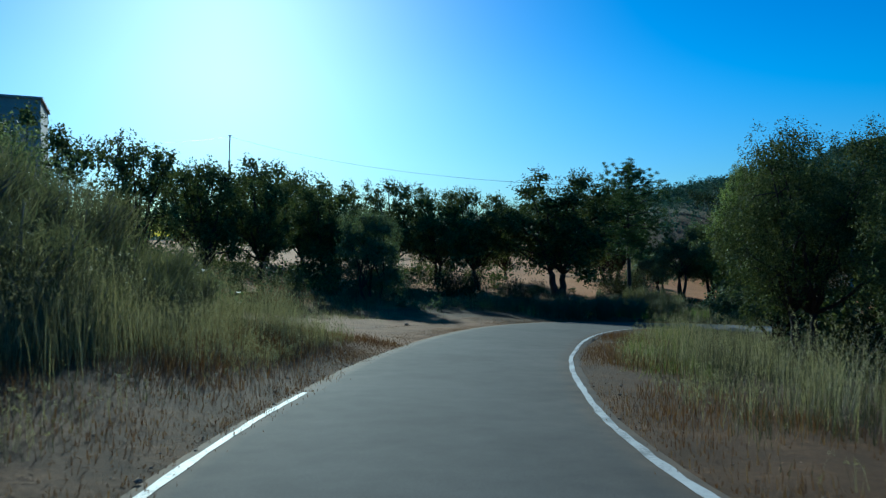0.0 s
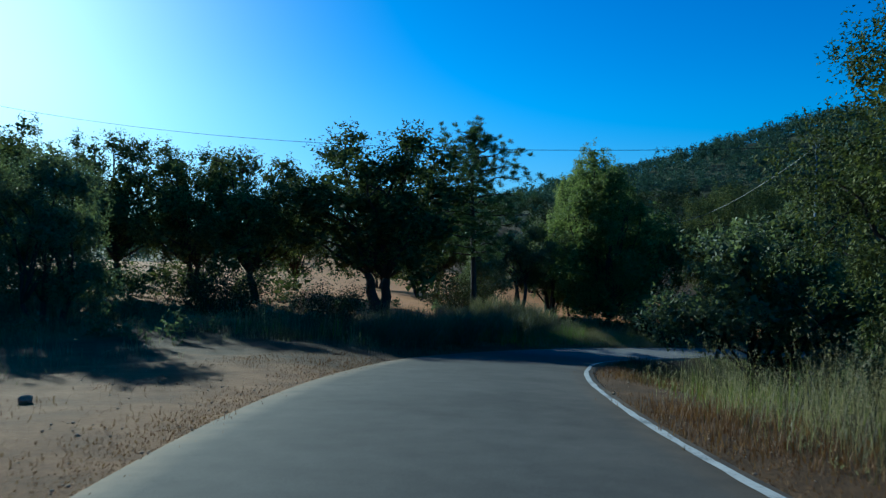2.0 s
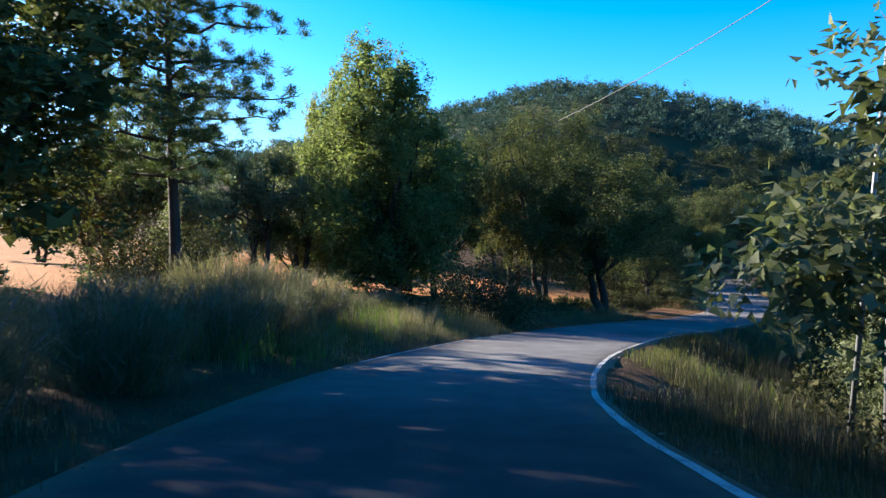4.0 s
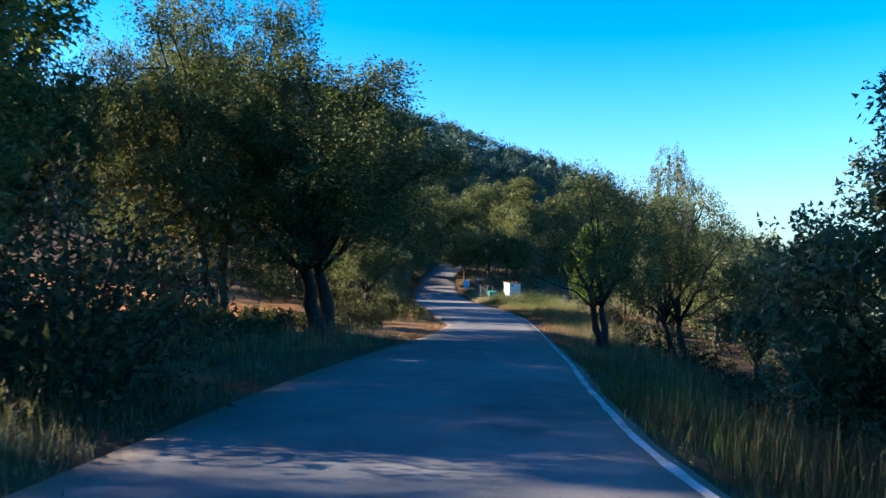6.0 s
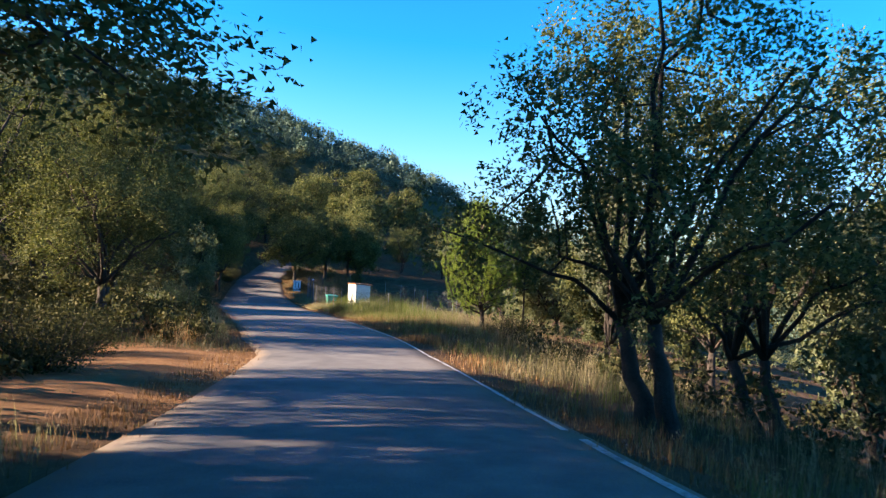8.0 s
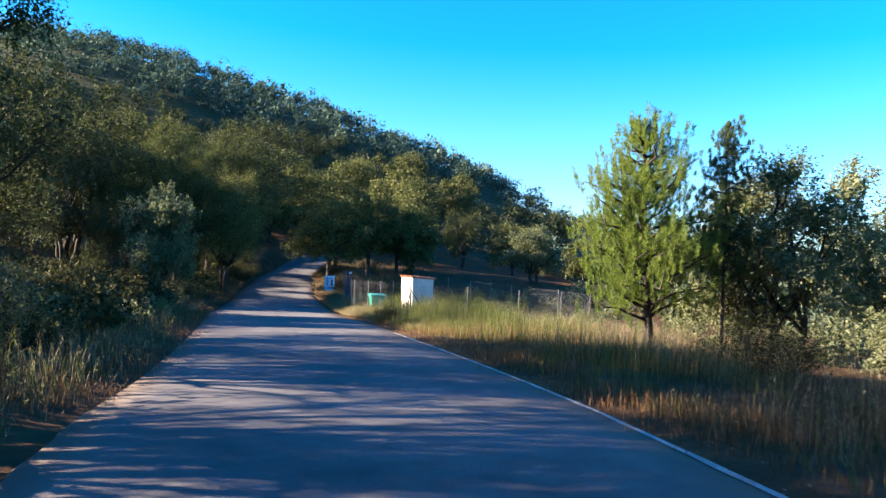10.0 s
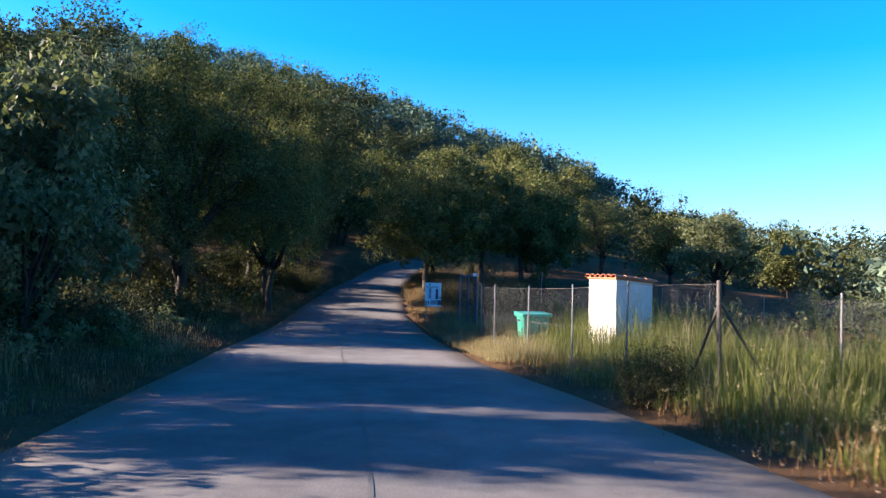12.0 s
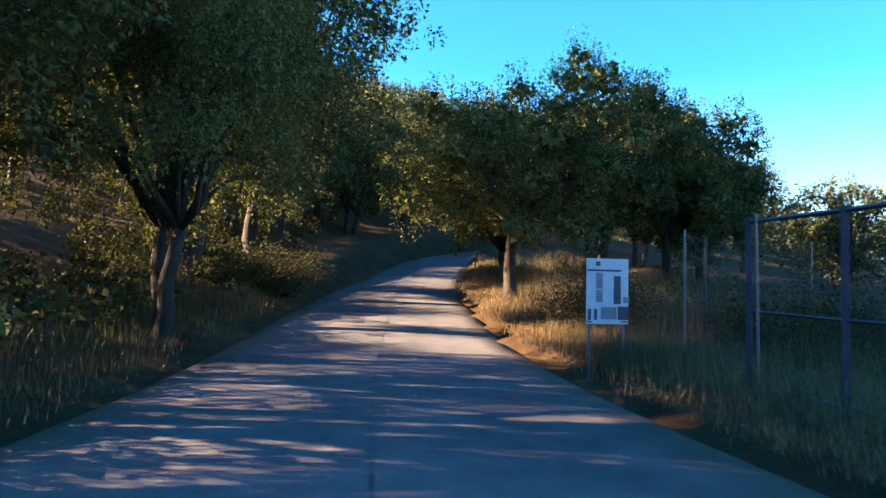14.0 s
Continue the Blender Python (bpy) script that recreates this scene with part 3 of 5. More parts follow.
def oak_parts(seed, tall, reach, bare, leaves, leaf, mat, bark, stems=1, droop=0.25, squash=0.8, lobes=16, thick=0.2, low=0.12, dense=70, heart=0.3):
    """Trunk and crown of a broad evergreen: bent limbs that end in uneven clumps of leaves."""
    rng = np.random.default_rng(seed)
    wood, ends = [], []
    for k in range(stems):
        a0 = rng.uniform(0, 6.28)
        base = np.array([math.cos(a0), math.sin(a0), 0]) * (0.25 * k)
        fork = base + [rng.normal() * 0.3 + math.cos(a0) * 0.35 * (stems > 1), rng.normal() * 0.3 + math.sin(a0) * 0.35 * (stems > 1), bare * rng.uniform(0.85, 1.1)]
        pts = bent(base + [0, 0, -0.3], fork, rng, 0.02, 6)
        r0 = thick / math.sqrt(stems)
        wood.append((pts, np.linspace(r0 * 1.35, r0 * 0.75, 6)))
        m = max(3, lobes // stems)
        for j in range(m):
            a = j * 2.4 + rng.uniform(-0.4, 0.4)
            u = (j + 0.5) / m
            zz = bare + (tall - bare) * (low + (0.92 - low) * u ** 0.9)
            ring = reach * math.sqrt(max(0.05, 1 - ((zz - bare) / (tall - bare) * 1.55 - 0.5) ** 2)) * rng.uniform(0.42, 0.78)
            end = np.array([math.cos(a) * ring, math.sin(a) * ring, zz])
            mid = fork + (end - fork) * rng.uniform(0.35, 0.55) + [0, 0, 0.1 * tall * rng.uniform(0, 1)]
            p = np.concatenate([bent(fork, mid, rng, 0.03, 4), bent(mid, end, rng, 0.04, 4)[1:]])
            wood.append((p, np.linspace(r0 * 0.5, 0.025, len(p))))
            ends.append(end)
            for _ in range(2):
                q = p[rng.integers(3, len(p))]
                e2 = q + rng.normal(size=3).clip(-1, 1) * reach * 0.24 + [0, 0, 0.1]
                wood.append((bent(q, e2, rng, 0.08, 3), np.linspace(r0 * 0.2, 0.015, 3)))
                ends.append(e2)
    ends = np.array(ends)
    size = reach * rng.uniform(0.15, 0.33, len(ends))
    share = size ** 2.0
    # tufts all over each clump, then sprays of leaves on each tuft
    n_tuft = 20 * len(ends)
    pick = rng.choice(len(ends), n_tuft, p=share / share.sum())
    d = rng.normal(size=(n_tuft, 3))
    d[:, 2] += 0.25
    d /= np.linalg.norm(d, axis=1)[:, None]
    r = 0.45 + 0.6 * rng.random(n_tuft) ** 0.7
    tuft = ends[pick] + d * (size[pick] * r)[:, None] * [1, 1, squash]
    tuft[:, 2] = np.maximum(tuft[:, 2], bare * 0.45 + 0.2 * rng.random(n_tuft))
    spread_r = reach * 0.066 * rng.uniform(0.6, 1.5, n_tuft)
    per = leaves // n_tuft
    k = np.repeat(np.arange(n_tuft), per)
    e = rng.normal(size=(len(k), 3))
    e /= np.linalg.norm(e, axis=1)[:, None]
    c = tuft[k] + e * (spread_r[k] * rng.random(len(k)) ** 0.45)[:, None] * [1, 1, 1.15 + 0.5 * droop]
    out = d[k] * 0.35 + e * 0.45
    v = slivers(c, leaf, leaf * 0.62, rng, out, droop, d[k] * 0.7 + e * 0.7 + [0, 0, 0.25])
    v = np.concatenate([v, hearts(ends, size, rng, squash, dense, 0.55, heart)])
    return tubes_mesh("trunk", wood, bark), leaf_mesh("crown", v, mat)


def planted(name, wood, crown, label, category, bark_label=""):
    e = new(name)
    part("trunk", wood, e, bark_label)
    part("crown", crown, e)
    return tagged(e, label, category)


def pine_parts(seed, tall, bare, reach, leaves, leaf, mat, bark, conical, up, thick):
    """Trunk, whorled boughs and tufts of needles."""
    rng = np.random.default_rng(seed)
    n = 9
    stem = np.stack([np.cumsum(rng.normal(size=n) * 0.05), np.cumsum(rng.normal(size=n) * 0.05), np.linspace(-0.3, tall, n)], -1)
    wood, tufts = [(stem, np.linspace(thick, 0.03, n))], []
    boughs = 76 if conical else 58
    for k in range(boughs):
        u = (k + rng.random()) / boughs
        z = bare + (tall - bare) * u
        a = k * 2.4 + rng.uniform(-0.5, 0.5)
        if conical:
            ln = reach * (1 - u) ** 0.75 * rng.uniform(0.6, 1.1) + 0.25
            if u < 0.15:
                ln *= 0.75
        else:
            ln = reach * (0.45 + 0.75 * math.sin(math.pi * min(1, u * 0.9 + 0.12))) * rng.uniform(0.45, 1.05)
        p0 = np.array([np.interp(z, stem[:, 2], stem[:, 0]), np.interp(z, stem[:, 2], stem[:, 1]), z])
        p1 = p0 + [math.cos(a) * ln, math.sin(a) * ln, ln * up * rng.uniform(0.4, 1.2)]
        p = bent(p0, p1, rng, 0.05, 5)
        wood.append((p, np.linspace(0.02 + thick * 0.28, 0.012, 5)))
        m = max(8, int(ln * (17 if conical else 7)))
        for _ in range(m):
            t = rng.uniform(0.25, 1.0)
            q = p0 + (p1 - p0) * t
            tufts.append(np.concatenate([q + rng.normal(size=3) * np.array([0.2, 0.2, 0.24] if conical else [0.36, 0.36, 0.2]) * reach / 2.2, [math.cos(a) * 0.45, math.sin(a) * 0.45, up + 0.55]]))
    for _ in range(14):
        tufts.append(np.concatenate([[stem[-1, 0] + rng.normal() * 0.12, stem[-1, 1] + rng.normal() * 0.12, tall - rng.uniform(0, 0.9)], [0, 0, 1.4]]))
    tufts = np.array(tufts)
    per = max(6, leaves // len(tufts))
    if conical:
        q, axis = np.repeat(tufts[:, :3], per, 0), np.repeat(tufts[:, 3:] * [0.55, 0.55, 1.0], per, 0)
        axis /= np.linalg.norm(axis, axis=1)[:, None]
        out = rng.normal(size=q.shape)
        out -= axis * (out * axis).sum(1)[:, None]
        out /= np.linalg.norm(out, axis=1)[:, None]
        d = axis * 0.9 + out * rng.uniform(0.35, 0.9, (len(q), 1))
        d /= np.linalg.norm(d, axis=1)[:, None]
        c = q + axis * rng.uniform(-0.05, 0.34, (len(q), 1)) + d * leaf * 0.5
        return tubes_mesh("trunk", wood, bark), leaf_mesh("crown", slivers(c, leaf, leaf * 0.12, rng, d * 4.0), mat)
    c = np.repeat(tufts[:, :3], per, 0)
    lean = np.repeat(tufts[:, 3:], per, 0)
    d = rng.normal(size=c.shape) * 0.55 + lean
    d /= np.linalg.norm(d, axis=1)[:, None]
    c = c + d * leaf * rng.uniform(0.2, 0.9, len(c))[:, None] + rng.normal(size=c.shape) * leaf * 0.28
    v = slivers(c, leaf, leaf * 0.11, rng, d * 2.2)
    return tubes_mesh("trunk", wood, bark), leaf_mesh("crown", v, mat)


def bush_parts(seed, tall, reach, leaves, leaf, mat, bark, wispy):
    """Stems from the ground with leaves all the way down; wispy ones are all thin upright twigs."""
    rng = np.random.default_rng(seed)
    wood, pts, lean = [], [], []
    stems = 34 if wispy else 26
    per = leaves // stems
    for k in range(stems):
        a, r = k * 2.4, reach * math.sqrt(rng.random())
        foot = np.array([math.cos(a) * r * 0.35, math.sin(a) * r * 0.35, -0.15])
        h = tall * rng.uniform(0.6, 1.0) * (1 - 0.35 * (r / reach) ** 2)
        end = np.array([math.cos(a) * r, math.sin(a) * r, h])
        p = bent(foot, end, rng, 0.05, 5)
        wood.append((p, np.linspace(0.03, 0.008, 5)))
        t = rng.random(per) ** (0.7 if wispy else 0.55)
        q = np.stack([np.interp(t, np.linspace(0, 1, 5), p[:, j]) for j in range(3)], -1)
        q += rng.normal(size=q.shape) * reach * (0.11 if wispy else 0.15)
        q[:, 2] = np.abs(q[:, 2])
        pts.append(q)
        lean.append(np.repeat([(end - foot) / np.linalg.norm(end - foot)], per, 0))
    c, ln = np.concatenate(pts), np.concatenate(lean)
    if wispy:
        v = slivers(c, leaf * 2.2, leaf * 0.07, rng, ln * 1.5)
    else:
        v = slivers(c, leaf, leaf * 0.55, rng, ln * 0.4, 0.0, ln * 0.3 + rng.normal(size=c.shape) * 0.5 + (c - [0, 0, tall * 0.4]) / reach)
    return tubes_mesh("twig_frame", wood, bark, 5), leaf_mesh("foliage", v, mat)


def bush(name, stems, leaves, label, category="bush"):
    e = new(name)
    part("twig_frame", stems, e)
    part("foliage", leaves, e)
    return tagged(e, label, category)


def place(proto, used, x, y, scale, turn, lift=0.0, stretch=1.0, label="", group=""):
    """Stands a plant on the ground: the first time the plant itself, after that copies of it."""
    m = Matrix.LocRotScale((x, y, ground_at(x, y) + lift), Euler((0, 0, radians(turn))), (scale, scale, scale * stretch))
    if proto not in used:
        used.add(proto)
        proto.matrix_basis = m
        ob = proto
    else:
        ob = copy_thing(proto, Matrix.Identity(4))
        ob.matrix_basis = m
    tagged(ob, label, group=group)
    return ob


USED = set()
OAK_LABEL = "evergreen oak with dark bark and dense olive-green crown"
oak_a = planted("oak_tree", *oak_parts(11, 10.0, 4.3, 2.4, 25000, 0.165, OAK_LEAF, BARK, 1, 0.35, 0.9, 22, 0.24), OAK_LABEL, "tree")
oak_b = planted("oak_tree", *oak_parts(23, 9.0, 4.6, 2.1, 25000, 0.165, OAK_LEAF, BARK, 2, 0.3, 0.85, 22, 0.28), OAK_LABEL, "tree")
oak_near = planted("oak_tree", *oak_parts(29, 9.5, 4.4, 2.4, 74000, 0.1, OAK_LEAF, BARK, 2, 0.45, 0.95, 24, 0.24, dense=190, heart=0.1), OAK_LABEL, "tree")
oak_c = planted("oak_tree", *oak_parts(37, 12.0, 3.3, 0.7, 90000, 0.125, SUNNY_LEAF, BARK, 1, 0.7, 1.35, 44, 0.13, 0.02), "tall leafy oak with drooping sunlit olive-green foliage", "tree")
oak_open = planted("oak_tree", *oak_parts(41, 8.5, 4.2, 2.0, 32000, 0.1, OAK_LEAF, BARK, 2, 0.3, 0.8, 14, 0.22, dense=20, heart=0.15), "airy evergreen oak with forked dark trunk and thin crown", "tree")
oak_shaded = planted("oak_tree", *oak_parts(43, 8.5, 4.2, 1.9, 28000, 0.12, SHADED_OAK_LEAF, BARK, 2, 0.35, 0.85, 16, 0.22, dense=18, heart=0.2), "dark evergreen oak with forked trunk on the bank", "tree")
oak_spread = planted("oak_tree", *oak_parts(71, 8.0, 4.4, 2.9, 34000, 0.12, OAK_LEAF, BARK, 1, 0.35, 0.9, 22, 0.2, 0.06), "spreading evergreen oak on a leaning bare trunk", "tree")
gum = planted("gum_tree", *oak_parts(47, 10.0, 2.7, 1.0, 40000, 0.10, GUM_LEAF, BARK, 1, 0.9, 1.3, 26, 0.13, dense=30), "tall airy grey-green tree with hanging leaves", "tree")
olive_a = planted("olive_tree", *oak_parts(53, 6.0, 2.9, 1.0, 14000, 0.155, OLIVE_LEAF, BARK, 3, 0.5, 0.95, 20, 0.22), "grey-green tree with several dark leaning stems", "tree")
olive_tall = planted("olive_tree", *oak_parts(59, 7.0, 2.7, 2.6, 17000, 0.14, OLIVE_LEAF, BARK, 3, 0.5, 0.95, 20, 0.24), "grey-green tree on three bare dark stems", "tree")
olive_near = planted("olive_tree", *oak_parts(57, 6.0, 2.9, 0.8, 36000, 0.1, OLIVE_LEAF, BARK, 3, 0.5, 0.95, 22, 0.2), "dense grey-green tree with small leaves close to the verge", "tree")
far_oak = planted("oak_tree", *oak_parts(61, 8.5, 4.3, 1.3, 9500, 0.25, OAK_LEAF, BARK, 2, 0.3, 0.9, 20, 0.2, dense=40), "round evergreen oak standing among others", "tree")
far_oak_b = planted("oak_tree", *oak_parts(67, 9.0, 3.7, 1.4, 9500, 0.25, OAK_LEAF, BARK, 1, 0.35, 1.0, 20, 0.2, dense=40), "round evergreen oak standing among others", "tree")
pine_tall = planted("pine_tree", *pine_parts(7, 12.0, 3.7, 2.6, 90000, 0.2, DARK_PINE_LEAF, BARK, False, 0.12, 0.17), "tall dark pine with bare straight trunk", "pine tree")
pine_young = planted("pine_tree", *pine_parts(9, 7.3, 0.9, 2.4, 120000, 0.13, PINE_LEAF, BARK, True, 0.75, 0.12), "young bright green bushy pine", "pine tree")
shrub = bush("bush", *bush_parts(3, 2.6, 1.5, 9500, 0.085, OLIVE_LEAF, GREY_BARK, False), "dense grey-green bush on rough ground")
dark_shrub = bush("bush", *bush_parts(5, 2.0, 1.6, 8500, 0.085, SHADED_SCRUB_LEAF, BARK, False), "dark green scrub oak bush in grass")
broom = bush("broom_bush", *bush_parts(13, 2.2, 1.5, 9000, 0.2, BROOM_LEAF, GREY_BARK, True), "wispy dry broom bush with upright twigs")


def crown_top(plant):
    me = plant.children[1].data
    co = np.empty(len(me.vertices) * 3, dtype=np.float32)
    me.vertices.foreach_get("co", co)
    return float(np.percentile(co[2::3], 99.6))


TALL = {p: crown_top(p) for p in (olive_tall, oak_shaded, oak_spread, oak_near, oak_a, oak_b, oak_c, oak_open, gum, olive_a, olive_near, far_oak, far_oak_b, pine_tall, pine_young, shrub, dark_shrub, broom)}


def stand_plants(rows, group):
    """Rows of kind, x, y, height, turn and how much broader than usual."""
    for proto, x, y, tall, turn, broad in rows:
        k = tall / TALL[proto]
        place(proto, USED, x, y, k * broad, turn, -0.12, 1.0 / broad, group=group)


stand_plants([
    (oak_b, 9.3, 56.2, 9.0, 20, 1.3), (pine_tall, 15.2, 58.2, 11.0, 0, 1.3), (oak_a, 3.0, 58.5, 7.8, 120, 1.1), (oak_b, -0.5, 61.5, 7.6, 70, 1.0),
    (oak_a, -4.1, 61.5, 8.4, 100, 0.9), (far_oak, -10.0, 66.0, 8.2, 10, 1.0), (far_oak_b, -14.0, 71.0, 9.2, 200, 1.0), (far_oak, -20.0, 80.0, 11.0, 40, 1.0),
    (far_oak_b, -26.0, 72.0, 9.4, 310, 1.0), (oak_b, -9.0, 55.0, 7.0, 250, 1.1), (oak_a, -13.0, 50.0, 7.2, 30, 1.0), (far_oak_b, -18.0, 42.0, 8.0, 130, 0.9),
    # oak at 19.2, 79.4 is hidden behind the others, added to shade the road
    (far_oak_b, -15.5, 46.5, 7.6, 0, 0.9), (far_oak, -22.0, 37.0, 7.8, 160, 0.9), (dark_shrub, 15.5, 61.0, 2.6, 50, 1.2), (far_oak_b, 6.0, 69.0, 6.0, 90, 1.1), (olive_a, 18.9, 66.5, 4.2, 190, 0.9), (oak_a, 19.2, 79.4, 10.6, 250, 0.9),
], "trees across the lay-by")
stand_plants([
    (olive_a, 30.0, 79.0, 5.6, 0, 1.1), (olive_a, 25.0, 82.0, 5.6, 70, 1.1), (olive_a, 21.0, 88.0, 8.0, 150, 1.1), (pine_tall, 36.0, 81.0, 14.5, 160, 0.8),
    (far_oak, 52.0, 100.0, 8.0, 0, 1.2), (far_oak_b, 64.0, 96.0, 6.0, 90, 1.2), (far_oak, 40.0, 104.0, 7.5, 190, 1.2), (far_oak_b, 67.2, 101.0, 5.2, 290, 1.2), (far_oak, 20.0, 106.0, 7.5, 20, 1.3),
], "trees in the stubble field")
stand_plants([
    # oaks at 60.0, 77.5 and 63.4, 75.4 are added to dapple the road
    (oak_c, 29.3, 67.5, 12.3, 40, 1.25), (oak_near, 46.8, 75.8, 12.0, 200, 0.85), (oak_near, 43.2, 63.9, 9.2, 90, 1.4), (oak_near, 43.4, 69.2, 12.2, 20, 0.85), (oak_open, 59.0, 72.0, 5.4, 40, 1.3), (oak_c, 31.5, 77.0, 12.6, 250, 0.7), (oak_open, 60.0, 77.5, 7.4, 210, 1.1), (oak_near, 66.2, 76.6, 8.8, 120, 0.8), (oak_open, 63.4, 75.4, 6.0, 30, 0.9),
    (oak_b, 36.5, 76.0, 10.0, 130, 1.0), (oak_a, 35.4, 70.8, 8.6, 70, 0.85), (olive_tall, 23.6, 70.6, 7.0, 30, 1.0), (olive_tall, 27.6, 73.2, 7.4, 200, 1.0),
], "row of oaks beside the road")
stand_plants([
    # oaks at x 78.5, 79.5, 81.0, 91.4 and 95.9 are added to cast shade
    (oak_shaded, 67.5, 81.5, 7.4, 250, 1.0), (oak_shaded, 70.8, 80.8, 7.4, 0, 1.0), (olive_a, 76.9, 88.0, 5.2, 120, 1.0), (oak_shaded, 92.6, 96.4, 9.2, 60, 1.1), (oak_shaded, 78.5, 103.0, 8.6, 0, 1.0), (oak_shaded, 95.9, 99.6, 9.0, 300, 1.1), (oak_shaded, 91.4, 92.6, 4.8, 60, 1.0), (oak_shaded, 91.2, 95.6, 8.6, 200, 0.8), (oak_shaded, 79.5, 92.0, 5.9, 110, 1.25), (oak_shaded, 81.0, 94.2, 6.2, 20, 1.1), (far_oak, 130.0, 104.0, 8.0, 30, 1.1), (far_oak_b, 138.0, 104.0, 8.0, 130, 1.1), (far_oak, 146.0, 103.5, 8.0, 210, 1.1), (far_oak_b, 155.0, 104.0, 9.0, 300, 1.1), (far_oak, 165.0, 104.0, 9.0, 50, 1.2), (far_oak_b, 176.0, 102.0, 9.0, 150, 1.2), (far_oak, 150.0, 95.0, 7.5, 10, 1.1), (far_oak_b, 160.0, 94.0, 7.5, 80, 1.1), (far_oak, 172.0, 92.0, 8.0, 190, 1.1),
    (oak_near, 95.8, 91.3, 9.6, 140, 1.0), (oak_near, 100.2, 90.6, 7.8, 330, 0.9), (oak_near, 104.4, 94.6, 10.8, 210, 1.05), (oak_shaded, 111.0, 96.4, 11.5, 80, 1.1), (oak_shaded, 116.0, 101.5, 9.6, 190, 1.0),
    (far_oak, 123.0, 105.0, 9.5, 10, 1.0), (far_oak_b, 131.0, 107.0, 9.5, 70, 1.0), (far_oak, 141.0, 108.0, 9.5, 170, 1.0), (far_oak_b, 76.0, 104.0, 8.0, 0, 1.0), (far_oak, 94.0, 116.0, 4.4, 99, 1.0),
    (far_oak_b, 112.0, 110.0, 10.0, 199, 1.0), (far_oak, 126.0, 117.0, 10.0, 299, 1.0),
], "oaks on the bank")
stand_plants([
    (oak_near, 14.2, 27.2, 8.7, 60, 1.0), (oak_near, 16.5, 20.5, 8.2, 250, 1.0), (olive_a, 17.8, 38.0, 6.2, 10, 1.1), (far_oak, 20.5, 33.0, 7.0, 10, 1.0), (far_oak, 20.0, 26.0, 8.5, 80, 1.0), (far_oak_b, 17.0, 16.0, 8.5, 30, 1.0),
    (olive_a, 23.5, 37.5, 5.0, 0, 1.1), (olive_near, 29.5, 42.5, 5.4, 120, 1.1), (olive_near, 35.5, 46.6, 6.6, 40, 1.0), (olive_near, 41.0, 47.0, 3.0, 200, 1.1), (far_oak_b, 33.0, 38.0, 6.5, 0, 1.1), (far_oak, 43.0, 42.0, 4.6, 0, 1.2),
], "trees below the bend")
stand_plants([
    (oak_open, 51.0, 55.6, 7.0, 60, 1.1), (oak_open, 55.2, 52.9, 7.6, 100, 0.9), (olive_a, 58.0, 49.8, 6.4, 20, 0.9), (olive_a, 54.0, 47.0, 4.0, 80, 1.1), (gum, 67.9, 55.5, 10.8, 190, 0.75), (olive_a, 50.0, 46.0, 4.2, 100, 1.1),
    (pine_young, 81.0, 63.1, 7.4, 0, 1.25), (olive_near, 83.8, 58.6, 6.2, 60, 1.1), (olive_a, 79.0, 55.5, 3.0, 160, 1.2), (pine_tall, 81.8, 60.6, 7.6, 30, 0.6), (olive_a, 74.0, 52.0, 3.8, 10, 1.1),
    (oak_open, 66.0, 52.5, 5.5, 10, 1.1), (olive_a, 88.0, 54.0, 5.6, 210, 1.1), (oak_b, 73.0, 56.0, 5.2, 60, 1.0),
], "trees down the slope")
stand_plants([
    (oak_spread, 111.8, 88.0, 6.2, 20, 1.1), (oak_spread, 115.0, 85.8, 7.2, 300, 0.95), (oak_spread, 117.4, 83.8, 6.4, 120, 0.95), (oak_b, 118.4, 82.6, 5.9, 220, 0.85), (far_oak, 127.0, 86.0, 7.6, 320, 1.0), (far_oak_b, 119.0, 90.5, 7.0, 60, 1.0), (oak_open, 131.0, 81.2, 5.8, 0, 1.0),
    (far_oak, 136.0, 90.0, 9.0, 10, 1.0), (olive_a, 122.3, 72.3, 5.0, 0, 1.2), (far_oak_b, 133.0, 76.0, 5.4, 20, 1.2), (far_oak, 129.0, 68.0, 4.6, 120, 1.2), (far_oak_b, 138.0, 64.0, 4.6, 220, 1.2), (far_oak, 127.0, 60.0, 4.2, 320, 1.2),
    (far_oak_b, 118.0, 56.0, 4.6, 30, 1.2), (far_oak, 108.0, 52.0, 5.0, 130, 1.1), (far_oak_b, 98.0, 50.0, 5.0, 230, 1.1),
], "trees beyond the gate")
